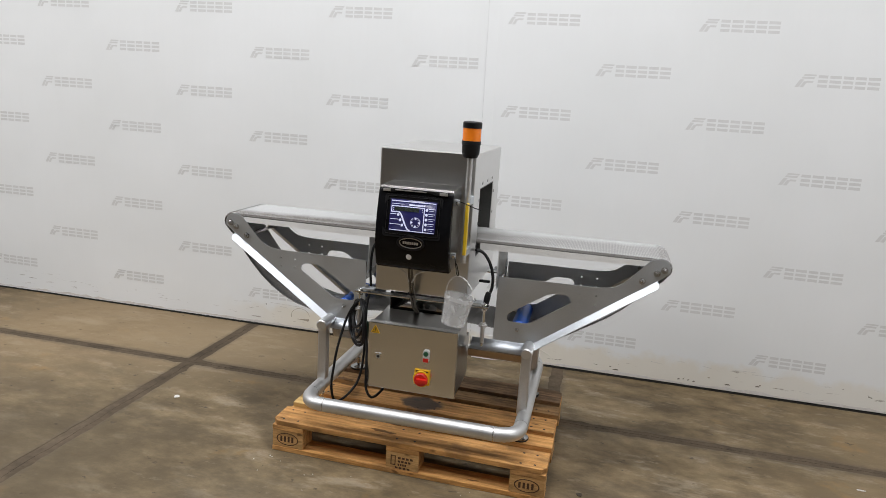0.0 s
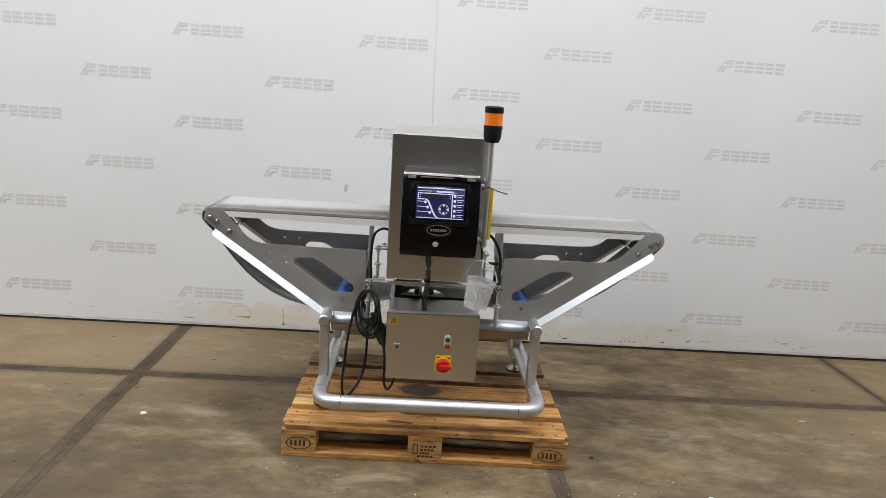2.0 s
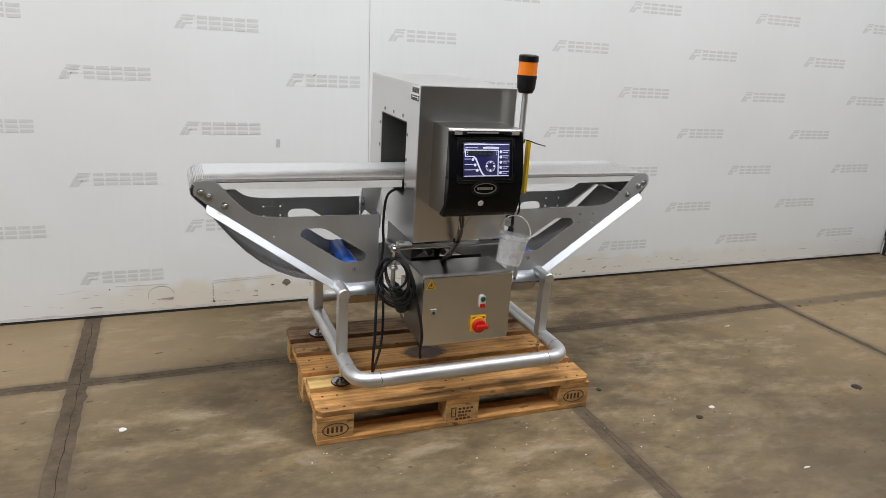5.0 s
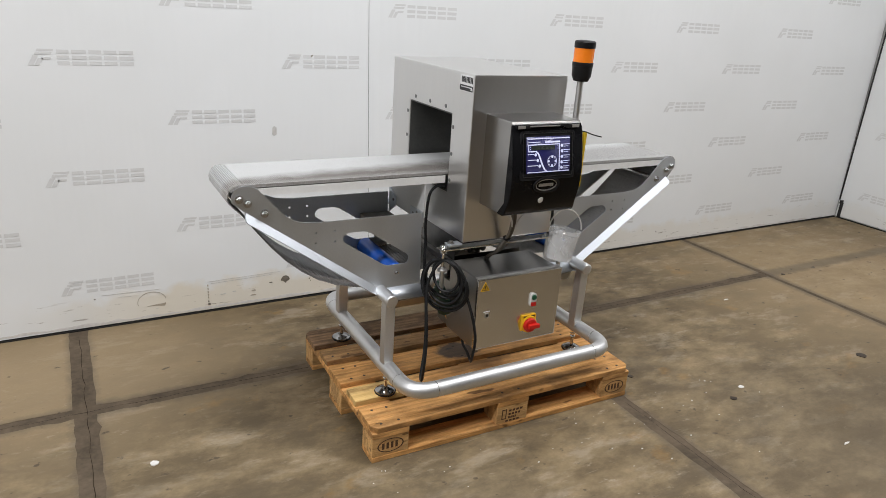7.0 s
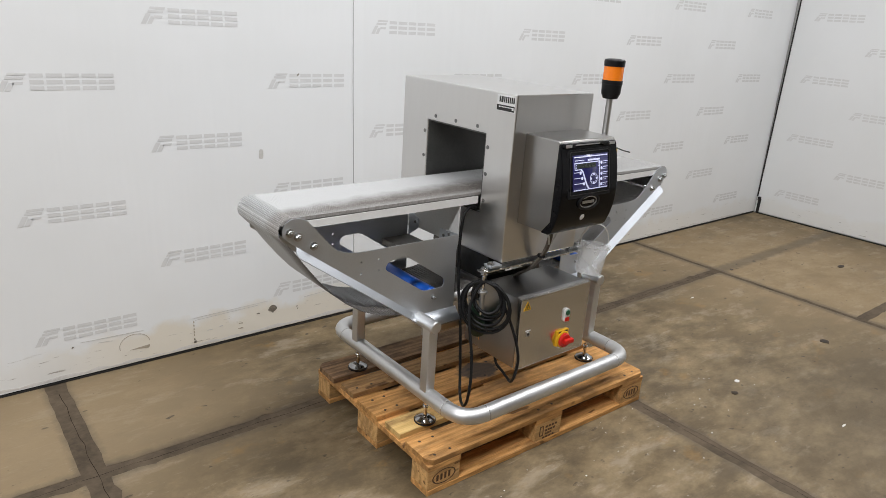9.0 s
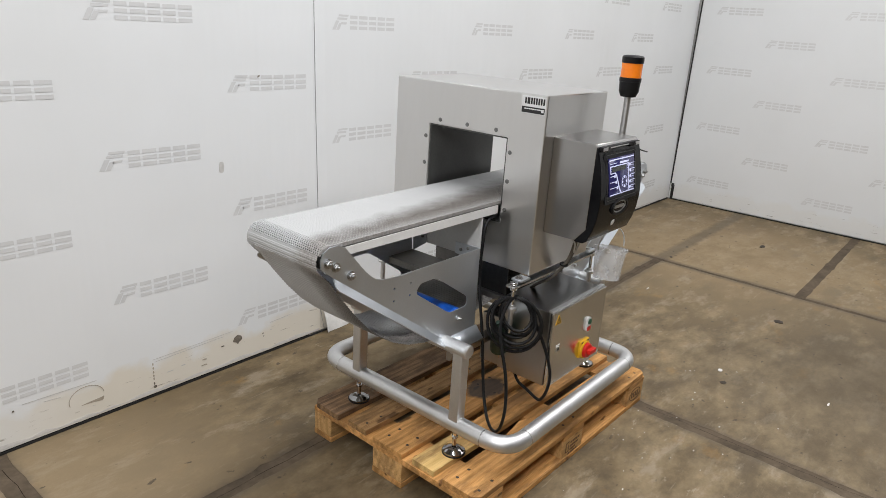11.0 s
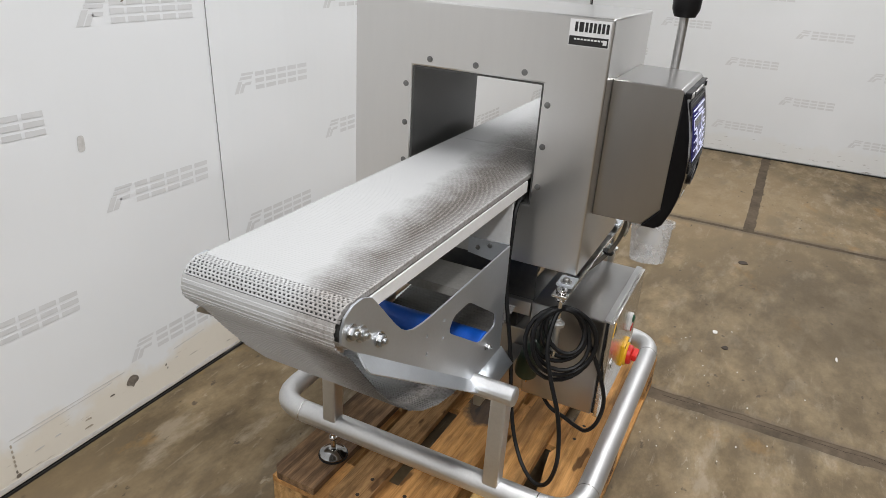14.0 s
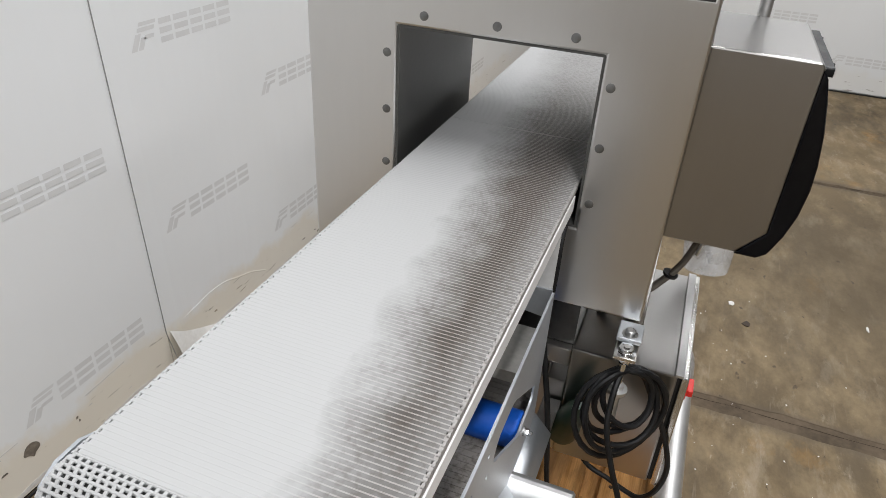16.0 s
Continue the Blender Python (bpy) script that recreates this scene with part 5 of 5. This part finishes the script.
def row_mesh(half, rib, solid=False):
    """One row of links: two bars with ribs between them, set like bricks, or a closed web."""
    bm = bmesh.new()
    drop = 0.0030 if solid else 0.0024
    prof = [(-half, -drop), (-half, -0.0009), (-half + 0.0007, 0.0), (half - 0.0007, 0.0), (half, -0.0009), (half, -drop)]
    for at in (0.0,) if solid else (0.0, step / 2):
        ends = [[bm.verts.new((at + x, y, z)) for x, z in prof] for y in (BY0 - 0.0006, BY1 + 0.0006)]
        for i in range(len(prof)):
            j = (i + 1) % len(prof)
            bm.faces.new((ends[0][i], ends[0][j], ends[1][j], ends[1][i]))
        for e in ends:
            bm.faces.new(e)
    if solid:
        box(half - 0.0004, step - half + 0.0004, BY0, BY1, -0.0019, -0.0011, 0, bm)
        return finish(bm, "belt_link", BELT, 0)
    # the links' thicker ends
    for y0, y1 in ((BY0 - 0.0004, BY0 + 0.0026), (BY1 - 0.0026, BY1 + 0.0004)):
        box(-half, step / 2 - half - 0.0008, y0, y1, -0.0105, -0.0004, 0, bm)
        box(step / 2 - half, step - half - 0.0008, y0, y1, -0.0105, -0.0004, 0, bm)
    n = 36
    w = (BY1 - BY0) / n
    for at, shift in ((0.0, 0.0), (step / 2, 0.5)):
        x0, x1 = at + half - 0.0004, at + step / 2 - half + 0.0004
        for k in range(-1, n + 1):
            y = BY0 + w * (k + shift)
            a, b = max(BY0, y - rib * w), min(BY1, y + rib * w)
            if b - a < 0.0005:
                continue
            q = [bm.verts.new(v) for v in ((x0, a, -0.0002), (x1, a, -0.0002), (x1, b, -0.0002), (x0, b, -0.0002))]
            low = [bm.verts.new(v.co - Vector((0, 0, 0.0016))) for v in q]
            bm.faces.new(q)
            bm.faces.new(low[::-1])
            for i, j in ((0, 1), (2, 3)):
                bm.faces.new((q[i], q[j], low[j], low[i]))
    return finish(bm, "belt_link", BELT, 0)


top_me = row_mesh(0.0014, 0.20)
nose_me = row_mesh(0.0016, 0.21)
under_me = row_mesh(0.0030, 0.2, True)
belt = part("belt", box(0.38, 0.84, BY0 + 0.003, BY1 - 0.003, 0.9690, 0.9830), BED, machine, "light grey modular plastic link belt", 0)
rest = []
for k in range(rows):
    p, d = along(k * step)
    m = Matrix.Translation(p) @ Matrix(((d.x, 0, -d.z), (0, 1, 0), (d.z, 0, d.x))).to_4x4()
    if 0.60 < p.x and p.z < 0.90:
        rest.append(m)
    else:
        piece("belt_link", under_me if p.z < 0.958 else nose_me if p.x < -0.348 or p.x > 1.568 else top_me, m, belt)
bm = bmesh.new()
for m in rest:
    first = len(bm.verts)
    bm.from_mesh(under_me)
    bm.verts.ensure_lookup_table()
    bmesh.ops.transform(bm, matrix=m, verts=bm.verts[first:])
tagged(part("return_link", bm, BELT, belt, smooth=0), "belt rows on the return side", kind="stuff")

# ---- floor slabs ----
chip = random.Random(31)


def slab_piece(x0, x1, y0, y1):
    """A slab whose rim is chipped and worn a little."""
    corners = [(x0, y0), (x1, y0), (x1, y1), (x0, y1)]
    rim = []
    for (xa, ya), (xb, yb) in zip(corners, corners[1:] + corners[:1]):
        n = max(2, int(math.hypot(xb - xa, yb - ya) / 0.045))
        for k in range(n):
            off = chip.uniform(-0.0035, 0.0035) - (chip.uniform(0.004, 0.012) if chip.random() < 0.07 else 0.0)
            x, y = xa + (xb - xa) * k / n, ya + (yb - ya) * k / n
            rim.append((x, y + (off if ya == y1 else -off)) if ya == yb else (x + (off if xa == x1 else -off), y))
    part("concrete_slab", slab([rim], 2, -0.1, 0.0), CONCRETE, floor, smooth=0)


def crack(points, seed):
    r = random.Random(seed)
    bm = bmesh.new()
    line = []
    for (xa, ya), (xb, yb) in zip(points, points[1:]):
        n = int(math.hypot(xb - xa, yb - ya) / 0.06)
        line += [(xa + (xb - xa) * k / n + r.uniform(-0.004, 0.004), ya + (yb - ya) * k / n + r.uniform(-0.004, 0.004)) for k in range(n)]
    along_x = abs(points[0][0] - points[-1][0]) > abs(points[0][1] - points[-1][1])
    prev = None
    for x, y in line:
        w = r.uniform(0.0004, 0.0013)
        pair = [bm.verts.new((x, y + e * w, -0.0008) if along_x else (x + e * w, y, -0.0008)) for e in (-1, 1)]
        if prev:
            bm.faces.new((prev[0], prev[1], pair[1], pair[0]))
        prev = pair
    part("crack", bm, CRACK, floor, "thin dark crack in the joint", 0)


crack([(-0.868, -7.0), (-0.872, 1.44)], 1)
crack([(1.180, -7.0), (1.176, 0.0)], 2)
crack([(3.18, -7.0), (3.18, 1.44)], 3)
crack([(-6.0, 0.745), (3.16, 0.745)], 4)
XS = [-6.2, -4.96, -2.92, -0.877, 1.165, 3.18, 5.3]
for n, (xa, xb) in enumerate(zip(XS, XS[1:])):
    ys = [-7.2, -5.31, -3.28, -1.28, 0.745, 1.7] if n < 5 else [-7.2, -6.3, -4.27, -2.24, -0.21, 1.7]
    g0 = {3: 0.040, 5: 0.019}.get(n, 0.035)
    g1 = {2: 0.040, 4: 0.019}.get(n, 0.035)
    for ya, yb in zip(ys, ys[1:]):
        slab_piece(xa + g0, xb - g1, ya + 0.032, yb - 0.032)
